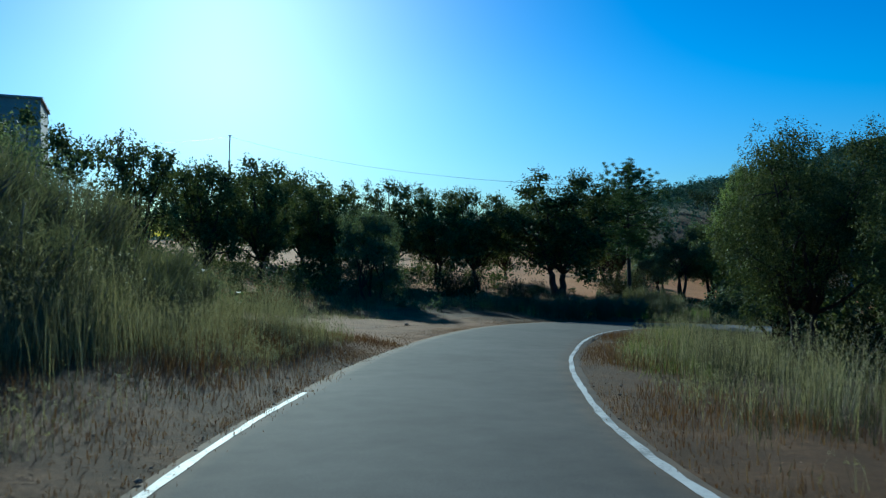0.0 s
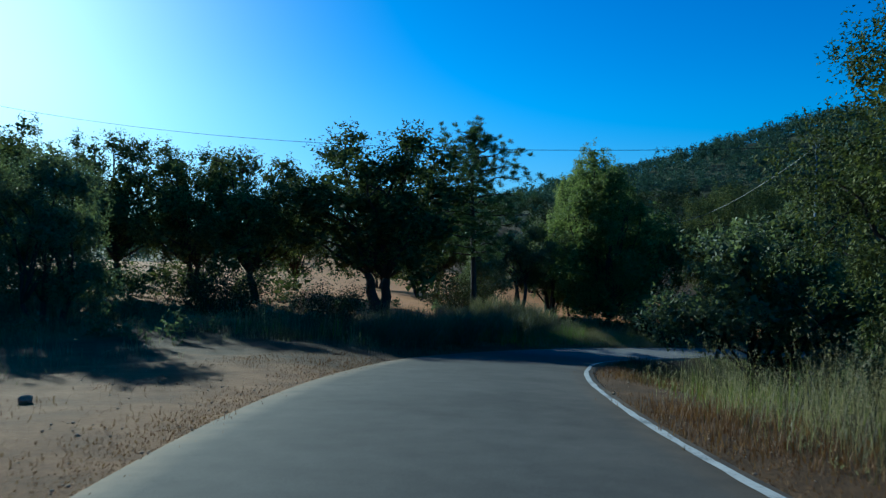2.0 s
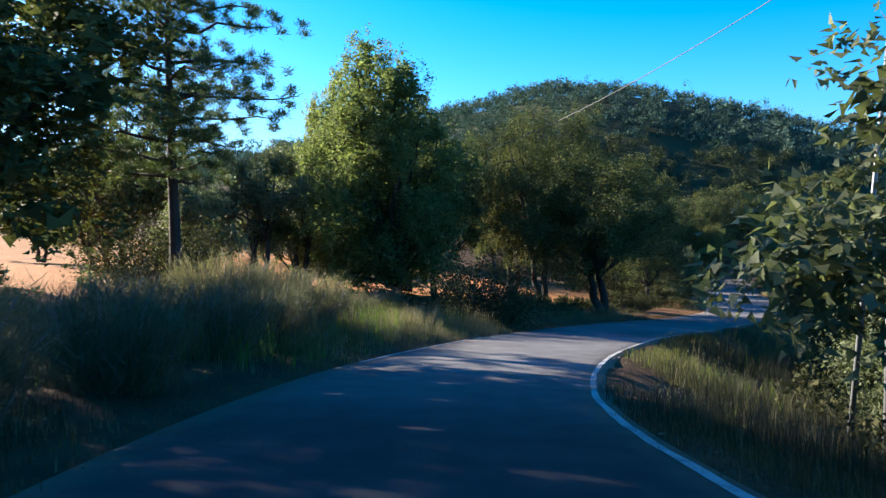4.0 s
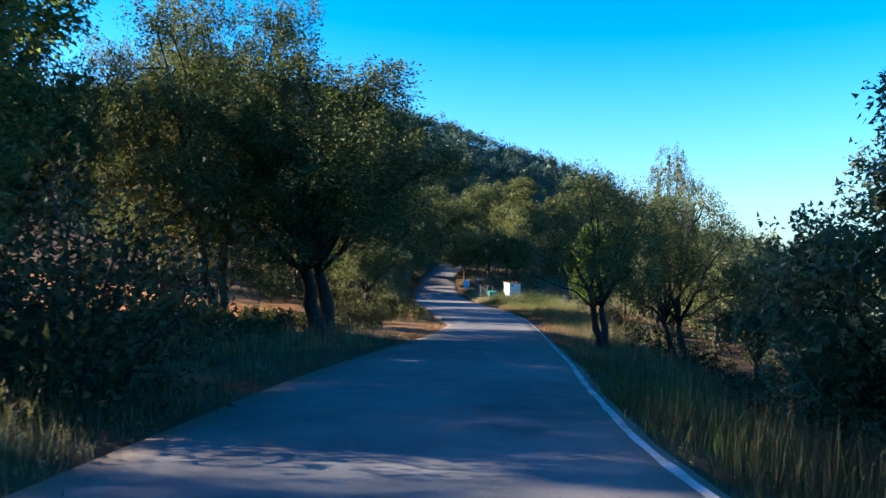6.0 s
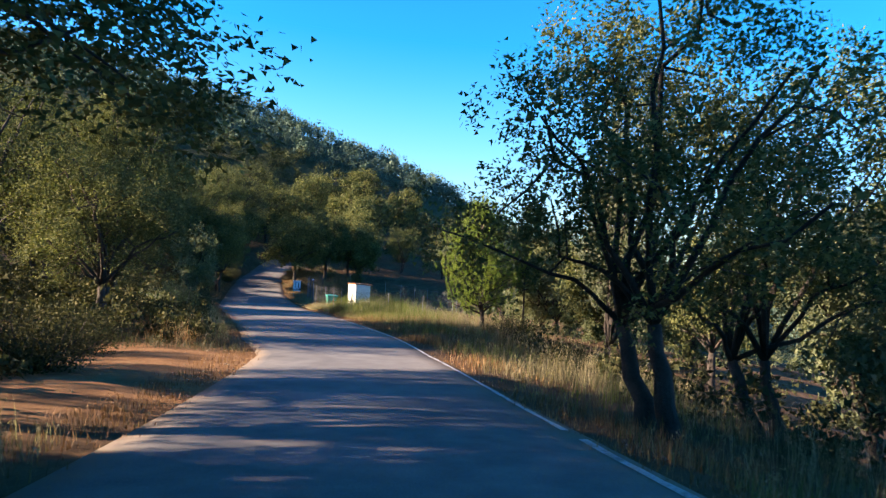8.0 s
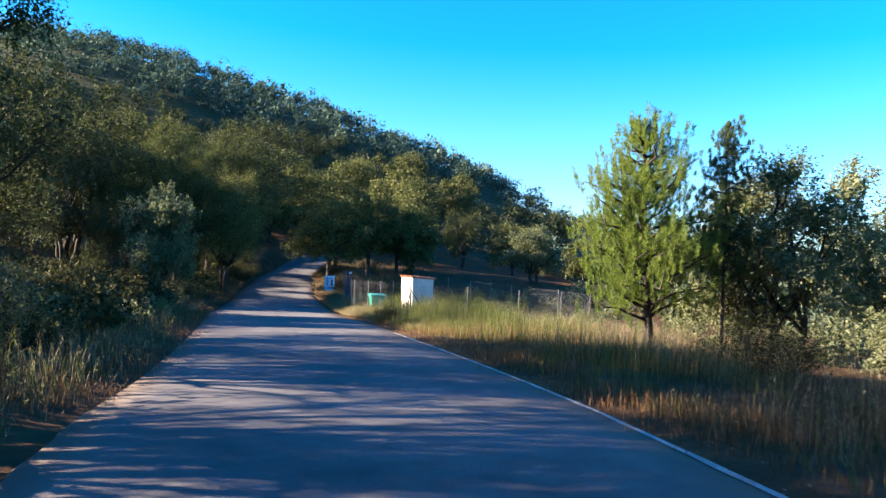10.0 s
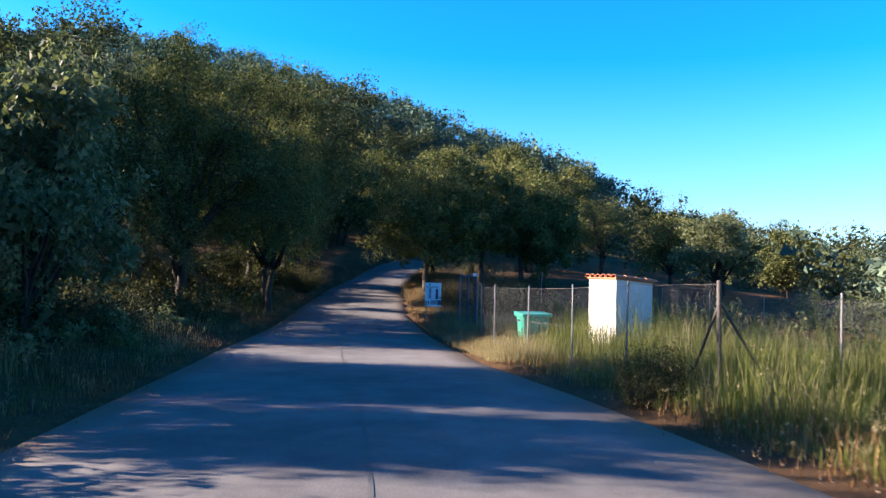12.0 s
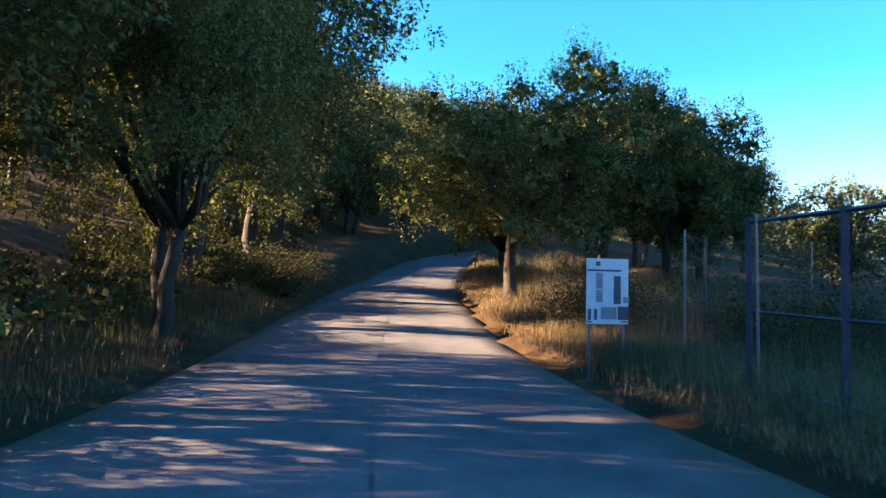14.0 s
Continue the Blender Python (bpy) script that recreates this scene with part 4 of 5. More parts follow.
stand_plants([
    (olive_near, -4.7, 45.5, 5.2, 0, 0.85), (shrub, -10.0, 48.0, 1.6, 80, 1.0), (dark_shrub, 1.0, 50.0, 2.4, 0, 1.0), (dark_shrub, 5.5, 49.5, 2.0, 40, 1.1), (broom, 11.5, 51.2, 1.2, 140, 1.2), (broom, 16.0, 52.6, 1.1, 20, 1.2),
    (broom, 17.0, 53.4, 1.7, 10, 1.0), (broom, 19.8, 55.4, 1.1, 80, 1.0), (broom, 15.5, 55.5, 1.9, 150, 1.0), (broom, 22.5, 57.8, 1.1, 220, 1.0), (broom, 18.0, 57.6, 1.6, 300, 1.0), (broom, 12.5, 54.0, 1.3, 0, 1.2), (broom, 8.2, 44.4, 1.5, 0, 1.0), (broom, 10.5, 46.8, 1.6, 60, 1.0), (broom, 13.0, 49.6, 1.6, 120, 1.0), (broom, 6.5, 43.0, 1.4, 200, 1.0), (broom, 15.0, 51.6, 1.5, 20, 1.0),
    (broom, -6.6, 5.5, 2.1, 0, 1.0), (broom, -7.2, 8.0, 2.2, 50, 1.0), (broom, -6.6, 10.5, 2.0, 150, 1.0), (broom, -9.0, 9.5, 2.3, 250, 1.0), (shrub, -11.0, 12.5, 2.7, 30, 1.0), (shrub, -11.5, 7.5, 2.7, 130, 1.0),
    (broom, -5.8, 13.4, 1.3, 90, 1.0), (broom, -6.0, 16.4, 1.2, 40, 1.0), (broom, -7.4, 18.4, 1.4, 140, 1.0), (broom, -5.6, 10.6, 1.2, 240, 1.0), (broom, -8.6, 13.5, 2.2, 190, 1.0), (broom, -8.4, 16.0, 2.2, 290, 1.0), (shrub, -10.5, 16.5, 3.0, 200, 1.0), (broom, -6.6, 15.5, 1.7, 20, 1.0), (shrub, -13.5, 15.5, 3.1, 100, 1.0),
    (shrub, -14.0, 12.0, 2.9, 230, 1.0), (broom, -9.0, 12.0, 2.4, 20, 1.0), (shrub, -16.5, 17.0, 3.0, 10, 1.0), (shrub, -14.0, 21.0, 3.2, 110, 1.0), (dark_shrub, -18.0, 24.0, 3.6, 0, 1.0), (shrub, -17.0, 29.0, 3.2, 70, 1.0),
    (shrub, 65.6, 73.6, 1.7, 0, 1.1), (dark_shrub, 53.6, 68.8, 1.3, 70, 1.2), (dark_shrub, 50.5, 67.0, 1.4, 0, 1.2), (olive_a, 82.4, 82.4, 4.8, 60, 0.8), (dark_shrub, 75.5, 81.5, 1.8, 170, 1.0), (dark_shrub, 87.0, 86.0, 1.5, 20, 1.0),
    (dark_shrub, 69.5, 78.2, 1.3, 50, 1.0), (dark_shrub, 94.4, 89.6, 1.1, 250, 1.0), (dark_shrub, 103.0, 93.8, 1.2, 20, 1.0), (dark_shrub, 109.0, 94.5, 1.5, 20, 1.2), (dark_shrub, 84.1, 73.0, 0.9, 70, 0.75), (dark_shrub, 27.0, 57.2, 2.8, 200, 1.0),
    (dark_shrub, 106.5, 84.5, 1.4, 0, 1.2), (dark_shrub, 104.5, 80.5, 1.6, 90, 1.2), (dark_shrub, 45.5, 49.5, 1.8, 30, 1.0), (dark_shrub, 38.0, 47.5, 2.4, 130, 1.0), (dark_shrub, 75.0, 60.5, 1.5, 10, 1.2),
], "bushes beside the road")


# ---- far woods ----
def woods(name, label, places, sizes, per, leaf, seed, mat=None, category="woods", heart=7, broad=0.6):
    """Many lobed crowns in one mesh: dense sprays in each lobe, under a coat of leaves."""
    rng = np.random.default_rng(seed)
    n = len(places)
    lob = 6
    lc = rng.normal(size=(n, lob, 3)) * [0.31, 0.31, 0.24]
    lc[..., 2] += 0.75
    lr = sizes[:, None] * rng.uniform(0.24, 0.46, (n, lob))
    lc = (lc * sizes[:, None, None] + places[:, None, :]).reshape(-1, 3)
    lr = lr.ravel()
    k = np.repeat(np.arange(n * lob), per // lob)
    d = rng.normal(size=(len(k), 3))
    d[:, 2] += 0.25
    d /= np.linalg.norm(d, axis=1)[:, None]
    c = lc[k] + d * (lr[k] * (0.62 + 0.5 * rng.random(len(k))))[:, None]
    v = slivers(c, leaf, leaf * 0.7, rng, d * 0.5, 0.0, d + [0, 0, 0.3])
    v = np.concatenate([v, hearts(lc, lr, rng, 1.0, heart, 0.7, broad)])
    tagged(new(name, leaf_mesh(name, v, mat or HAZY_WOODS_LEAF)), label, category, kind="stuff")


def scatter_woods():
    rng = np.random.default_rng(5)
    # the hill's near face
    x, y = rng.uniform(60, 350, 22000), rng.uniform(-60, 350, 22000)
    s, side, z = along_side(x, y)
    r, h = hill(x, y)
    keep = (np.hypot(x - 70, y - 70) > 70) & (np.abs(side) > 8) & (r < 230) & (x * 0.62 + y * 0.6 < 330) & (y > 20)
    x, y = x[keep][:3000], y[keep][:3000]
    p = np.stack([x, y, height(x, y)], -1)
    sizes = rng.uniform(2.2, 5.2, len(p))
    foot = np.hypot(x - 100, y - 80) < 105
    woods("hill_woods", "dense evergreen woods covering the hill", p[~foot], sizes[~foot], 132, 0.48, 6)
    woods("hill_woods", "olive-green trees at the foot of the hill", p[foot], sizes[foot] * 0.9, 420, 0.24, 11, SHADED_OAK_LEAF, heart=16, broad=0.42)
    # the valley to the south
    x, y = rng.uniform(40, 330, 6000), rng.uniform(-120, 75, 6000)
    s, side, z = along_side(x, y)
    keep = (side > 26) & (np.hypot(x - 60, y - 60) < 240)
    x, y = x[keep][:1100], y[keep][:1100]
    p = np.stack([x, y, height(x, y)], -1)
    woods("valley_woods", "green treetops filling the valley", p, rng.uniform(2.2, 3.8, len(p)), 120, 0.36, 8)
    x, y = rng.uniform(330, 640, 9000), rng.uniform(-360, 60, 9000)
    p = np.stack([x, y, height(x, y)], -1)
    p = p[p[:, 2] > -48][:1900]
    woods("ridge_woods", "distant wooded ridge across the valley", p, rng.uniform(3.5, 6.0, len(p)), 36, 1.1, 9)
    # behind the field
    x, y = rng.uniform(-170, 140, 3200), rng.uniform(110, 260, 3200)
    r, h = hill(x, y)
    keep = (r > 60) & (y + 0.35 * np.abs(x - 20) > 128)
    x, y = x[keep][:640], y[keep][:640]
    p = np.stack([x, y, height(x, y)], -1)
    woods("field_edge_woods", "evergreen trees behind the stubble field", p, rng.uniform(2.4, 3.8, len(p)), 120, 0.36, 10)


scatter_woods()


def undergrowth(label, n, s0, s1, near, far, left, small, large, mat, seed):
    """Low tangled scrub on a strip beside the road."""
    rng = np.random.default_rng(seed)
    s = rng.uniform(s0, s1, n)
    d = near + (far - near) * rng.random(n)
    side = -(wl(s) + d) if left else wr(s) + d
    x, y, _ = on_road(s, side)
    p = np.stack([x, y, height(x, y) - 0.15], -1)
    woods("undergrowth", label, p, rng.uniform(small, large, n), 130, 0.135, seed, mat, "undergrowth", 3)


undergrowth("dark tangled undergrowth below the oaks on the bank", 620, 99, 178, 4.0, 22.0, True, 0.55, 1.35, SHADED_SCRUB_LEAF, 51)
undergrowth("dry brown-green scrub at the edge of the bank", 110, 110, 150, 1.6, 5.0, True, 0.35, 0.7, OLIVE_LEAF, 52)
undergrowth("dark scrub under the row of oaks", 130, 66, 93, 3.0, 9.0, True, 0.35, 0.75, SHADED_SCRUB_LEAF, 53)
undergrowth("dark scrub between the oaks and the field", 90, 62, 92, 6.0, 12.0, True, 0.25, 0.55, SHADED_SCRUB_LEAF, 58)
undergrowth("dark low scrub along the foot of the bank", 260, 119, 165, 1.8, 6.0, True, 0.5, 1.15, SHADED_SCRUB_LEAF, 77)
undergrowth("brown tangled brush beside the clearing", 260, 97.5, 122, 1.6, 8.0, True, 0.4, 1.0, SHADED_SCRUB_LEAF, 74)
undergrowth("dark scrub below the road", 260, 44, 104, 4.0, 14.0, False, 0.5, 1.2, SHADED_SCRUB_LEAF, 54)
undergrowth("scrub along the far side of the lay-by", 40, 36, 54, 6.0, 14.0, True, 0.35, 0.8, OLIVE_LEAF, 55)
undergrowth("grey-green brush inside the wire enclosure", 150, 108, 150, 12.0, 26.0, False, 0.35, 0.85, OLIVE_LEAF, 61)
undergrowth("dense brush behind the wire enclosure", 190, 106, 152, 20.0, 36.0, False, 0.8, 1.7, OLIVE_LEAF, 68)
undergrowth("scrub before the gate and the oaks", 80, 140, 165, 3.5, 9.0, False, 0.3, 0.7, OAK_LEAF, 56)
undergrowth("dark scrub among the trees across the lay-by", 300, 27, 52, 15.0, 30.0, True, 0.7, 1.7, OAK_LEAF, 71)
undergrowth("tangled scrub on the high bank", 150, 3, 18, 4.5, 14.0, True, 0.5, 1.1, OLIVE_LEAF, 57)


# ---- grass ----
def blades(name, label, x, y, tall, wide, mat, seed, per=7, clump=0.12, ears=0.0, droop=0.55):
    """Tufts of curved blades; ears: share of them that carry a seed head."""
    rng = np.random.default_rng(seed)
    wide = wide * 0.78
    z = height(x, y)
    n = len(x) * per
    foot = np.repeat(np.stack([x, y, z - 0.03], -1), per, 0) + np.concatenate([rng.normal(size=(n, 2)) * clump, np.zeros((n, 1))], 1)
    hh = np.repeat(np.broadcast_to(tall, x.shape), per) * rng.uniform(0.3, 1.15, n)
    a = rng.uniform(0, 6.28, n)
    out = np.stack([np.cos(a), np.sin(a), np.zeros(n)], -1)
    ac = np.stack([-np.sin(a), np.cos(a), np.zeros(n)], -1) * (wide * rng.uniform(0.6, 1.3, n))[:, None]
    b = (hh * droop * rng.uniform(0.1, 1.0, n))[:, None]
    up = np.zeros((n, 3))
    up[:, 2] = 1
    m = foot + up * (hh * 0.55)[:, None] + out * b * 0.35
    t = foot + up * hh[:, None] + out * b
    v = np.stack([foot - ac * 0.5, foot + ac * 0.5, m + ac * 0.35, m - ac * 0.35, t], 1).reshape(-1, 3)
    k = np.arange(n)[:, None] * 5
    loops = np.concatenate([k + [0, 1, 2], k + [0, 2, 3], k + [3, 2, 4]], 1).ravel()
    if ears:
        # seed heads: a few small husks along the top of the stem
        top = np.flatnonzero(rng.random(n) < ears)
        q = np.repeat(top, 5)
        u = rng.uniform(0.0, 0.3, len(q))[:, None]
        c = t[q] + (m[q] - t[q]) * u + rng.normal(size=(len(q), 3)) * 0.012
        e = slivers(c, 0.055, 0.011, rng, np.array([0, 0, 0.9]), 0.0)
        loops = np.concatenate([loops, np.arange(len(e)) + len(v)])
        v = np.concatenate([v, e])
    tagged(new(name, mesh_quick(name, v, loops, 3, mat)), label, "grass", kind="stuff")


def verge(n, s0, s1, near, far, left, seed, power=1.0):
    rng = np.random.default_rng(seed)
    s = rng.uniform(s0, s1, n)
    d = near + (far - near) * rng.random(n) ** power
    side = -(np.interp(s, W[:, 0], W[:, 1]) + d) if left else np.interp(s, W[:, 0], W[:, 2]) + d
    x, y, _ = on_road(s, side)
    patch = np.sin(s * 0.7 + seed) + np.sin(s * 0.23 + seed * 2) * 0.8 + np.sin(d * 1.7 + s * 0.3)
    keep = patch + rng.normal(size=n) * 0.9 > -0.6
    return x[keep], y[keep], d[keep], rng


def grow(name, label, n, s0, s1, near, far, left, tall, wide, mat, seed, **kw):
    x, y, d, rng = verge(n, s0, s1, near, far, left, seed, kw.pop("power", 1.0))
    edge = 0.35 + 0.65 * smooth((d - near) / max(0.3, 0.35 * (far - near)))
    edge = edge * np.clip(0.8 + 0.32 * np.sin(x * 1.9 + seed) * np.sin(y * 1.6 + 2 * seed) + 0.3 * np.sin(x * 0.53 + y * 0.61 + seed), 0.25, 1.5)
    blades(name, label, x, y, tall * edge, wide, mat, seed, **kw)


RUSTY = "low rusty dry grass and leaf litter beside the asphalt"
grow("dry_grass", RUSTY, 9000, -2, 20, 0.15, 4.2, True, 0.22, 0.012, RED_STRAW, 21, clump=0.22, power=1.3)
grow("dry_grass", RUSTY, 2400, 18, 40, 0.0, 3.0, True, 0.09, 0.012, RED_STRAW, 72, clump=0.2, power=2.2)
grow("dry_grass", RUSTY, 2600, 66, 165, 0.0, 1.0, True, 0.18, 0.014, RED_STRAW, 22, clump=0.16)
grow("dry_grass", RUSTY, 6500, -2, 48, 0.2, 2.6, False, 0.22, 0.012, RED_STRAW, 20, clump=0.2)
grow("dry_grass", RUSTY, 5200, 66, 165, 0.1, 2.2, False, 0.3, 0.014, RED_STRAW, 23, clump=0.16)
grow("tall_grass", "tall dry oats with pale seed heads on the bank", 3800, 0, 18.5, 1.1, 6.0, True, 1.35, 0.007, STRAW, 24, ears=0.6)
grow("green_grass", "grey-green grass on the bank", 3000, 0, 18.5, 1.0, 9.0, True, 0.8, 0.009, GREY_GRASS, 25)
grow("tall_grass", "tall dry oats with pale seed heads below the bend", 1900, -2, 36, 1.1, 6.0, False, 1.2, 0.007, STRAW, 26, ears=0.6)
grow("green_grass", "grey-green grass below the verge", 3600, -2, 50, 1.0, 6.0, False, 0.85, 0.009, GREY_GRASS, 27)
grow("green_grass", "yellow-green grass at the inside of the bend", 250, 14, 34, 1.2, 3.0, False, 0.7, 0.013, GREEN_GRASS, 37)
grow("green_grass", "grey-green grass under the trees", 3200, 40, 84, 0.6, 6.0, True, 0.6, 0.014, GREY_GRASS, 28)
grow("tall_grass", "sunlit straw-coloured grass beside the oaks", 1200, 52, 84, 0.5, 3.6, True, 0.7, 0.011, STRAW, 29, ears=0.3)
grow("green_grass", "fresh yellow-green grass beside the oaks", 900, 48, 76, 0.6, 4.5, True, 0.7, 0.013, GREEN_GRASS, 38)
grow("green_grass", "grey-green grass on the slope", 3900, 50, 112, 0.7, 7.0, False, 0.7, 0.014, GREY_GRASS, 30)
grow("green_grass", "fresh yellow-green grass on the slope", 1100, 66, 116, 0.7, 5.0, False, 0.7, 0.013, GREEN_GRASS, 39)
grow("tall_grass", "tall straw-coloured grass on the slope", 2000, 66, 112, 0.8, 8.0, False, 0.9, 0.011, STRAW, 31, ears=0.4)
grow("green_grass", "green grass round the hut and fence", 1700, 108, 150, 0.7, 7.0, False, 0.8, 0.014, GREEN_GRASS, 32)
grow("green_grass", "brown-green grass before the gate", 5000, 134, 168, 0.8, 7.5, False, 1.0, 0.014, BROWN_GRASS, 40)
grow("tall_grass", "golden dry grass round the hut and fence", 2600, 108, 146, 0.6, 10.0, False, 0.8, 0.011, STRAW, 33, ears=0.4)
grow("green_grass", "shaded grass on the bank", 6000, 96, 165, 0.4, 6.0, True, 0.65, 0.014, GREY_GRASS, 34)
grow("tall_grass", "straw-coloured grass on the bank", 900, 98, 140, 0.4, 2.6, True, 0.6, 0.009, STRAW, 35, ears=0.4)
grow("dry_grass", "dry grass behind the lay-by", 2000, 28, 50, 4.0, 14.0, True, 0.5, 0.012, STRAW, 36)
grow("green_grass", "grey-green grass along the far edge of the lay-by", 2600, 27, 45, 9.0, 17.0, True, 0.8, 0.012, GREY_GRASS, 75)
grow("tall_grass", "pale oats along the far edge of the lay-by", 900, 27, 45, 9.0, 17.0, True, 0.9, 0.008, STRAW, 76, ears=0.5)
grow("green_stems", "fresh green upright stems beside the road", 170, 48, 58, 0.8, 3.0, True, 0.95, 0.02, BRIGHT_GREEN, 41)
grow("green_stems", "fresh green upright stems behind the lay-by", 110, 40, 50, 2.0, 7.0, True, 0.7, 0.02, BRIGHT_GREEN, 42)
grow("green_stems", "fresh green upright stems on the slope", 60, 52, 70, 1.0, 4.0, False, 0.7, 0.02, BRIGHT_GREEN, 43)
grow("tall_grass", "high golden grass between asphalt and fence", 450, 118, 135, 0.5, 3.2, False, 0.95, 0.009, STRAW, 44, ears=0.4)
grow("green_grass", "high green grass between asphalt and fence", 3600, 118, 138, 1.0, 7.5, False, 1.25, 0.014, GREEN_GRASS, 45)
grow("dry_grass", "low brown dry grass on the slope", 2600, 102, 122, 0.4, 7.0, False, 0.5, 0.012, RED_STRAW, 69, clump=0.2)
grow("green_grass", "tall green grass round the waste container", 1700, 125, 138, 2.6, 7.5, False, 1.05, 0.012, GREEN_GRASS, 78)
grow("tall_grass", "tall pale oats round the waste container", 600, 125, 138, 2.6, 7.5, False, 1.2, 0.009, STRAW, 79, ears=0.5)
grow("tall_grass", "dry golden grass inside the wire enclosure", 1500, 110, 134, 5.0, 18.0, False, 0.6, 0.012, STRAW, 46, ears=0.2)
grow("green_grass", "fresh green tufts inside the wire enclosure", 900, 112, 150, 5.0, 18.0, False, 0.55, 0.014, GREEN_GRASS, 47)
grow("dry_grass", "rusty dry grass before the gate", 5200, 134, 162, 0.1, 4.2, False, 0.5, 0.012, RED_STRAW, 48, clump=0.2)
grow("green_grass", "fresh green grass at the foot of the bank", 1400, 100, 160, 0.6, 3.5, True, 0.6, 0.013, GREEN_GRASS, 49)
grow("tall_grass", "sunlit golden grass under the oak by the gate", 1500, 148, 172, 0.8, 7.0, False, 0.65, 0.011, STRAW, 50, ears=0.2)
grow("green_grass", "high grey-green grass along the lay-by's end", 2000, 39, 57, 0.8, 8.0, True, 1.0, 0.014, GREY_GRASS, 59)
grow("tall_grass", "pale oats along the lay-by's end", 900, 39, 58, 0.8, 8.0, True, 1.1, 0.010, STRAW, 60, ears=0.5)
grow("green_grass", "green grass at the edge of the asphalt", 4200, 46, 76, 0.25, 4.5, False, 0.7, 0.012, GREY_GRASS, 62)
grow("green_grass", "fresh green tufts at the edge of the asphalt", 900, 56, 74, 0.25, 3.0, False, 0.6, 0.012, GREEN_GRASS, 80)
grow("tall_grass", "pale seeding grass on the shaded slope", 160, 46, 72, 0.8, 4.5, False, 0.85, 0.009, STRAW, 73, ears=0.5)
grow("green_grass", "dense green grass before the wire fence", 3000, 119, 138, 0.6, 3.8, False, 0.95, 0.012, GREEN_GRASS, 63)
grow("tall_grass", "golden dry grass at the edge of the asphalt", 2600, 130, 142, 0.1, 2.0, False, 0.45, 0.012, STRAW, 64, ears=0.2)
grow("tall_grass", "sunlit golden grass at the bend", 1700, 52, 63, 0.2, 3.4, True, 0.72, 0.010, STRAW, 66, ears=0.3)
grow("green_grass", "low brown-green grass at the asphalt by the gate", 6400, 134, 166, 0.05, 3.6, False, 0.55, 0.012, BROWN_GRASS, 67)
grow("green_grass", "sunlit yellow-green grass at the bend", 1000, 50, 64, 0.3, 3.5, True, 0.65, 0.013, GREEN_GRASS, 65)
grow("dry_grass", "low rusty grass at the bend", 500, 40, 66, 0.0, 0.9, True, 0.16, 0.014, RED_STRAW, 66, clump=0.16)
grow("green_grass", "high shaded grass round the notice board", 2200, 138, 154, 1.6, 7.0, False, 0.95, 0.012, GREY_GRASS, 67)
grow("dry_grass", "dry brown brush beside the asphalt", 1100, 97, 113, 0.8, 5.0, True, 0.7, 0.011, RED_STRAW, 69)
grow("green_grass", "low grass at the foot of the bank", 1600, 124, 152, 0.1, 4.0, True, 0.42, 0.014, GREY_GRASS, 70)


# ---- things beside the road ----
def heading(s):
    """Degrees by which something that faces along the road at s is turned."""
    tx, ty = np.interp(s, ALONG, TANGENT[:, 0]), np.interp(s, ALONG, TANGENT[:, 1])
    return math.degrees(math.atan2(-float(tx), float(ty)))


def rod(bm, a, b, r, sides=8):
    """A round bar from a to b."""
    a, b = Vector(a), Vector(b)
    g = bmesh.ops.create_cone(bm, cap_ends=True, segments=sides, radius1=r, radius2=r, depth=(b - a).length)
    m = Matrix.Translation((a + b) / 2) @ (b - a).to_track_quat("Z", "Y").to_matrix().to_4x4()
    bmesh.ops.transform(bm, matrix=m, verts=g["verts"])
    return g["verts"]


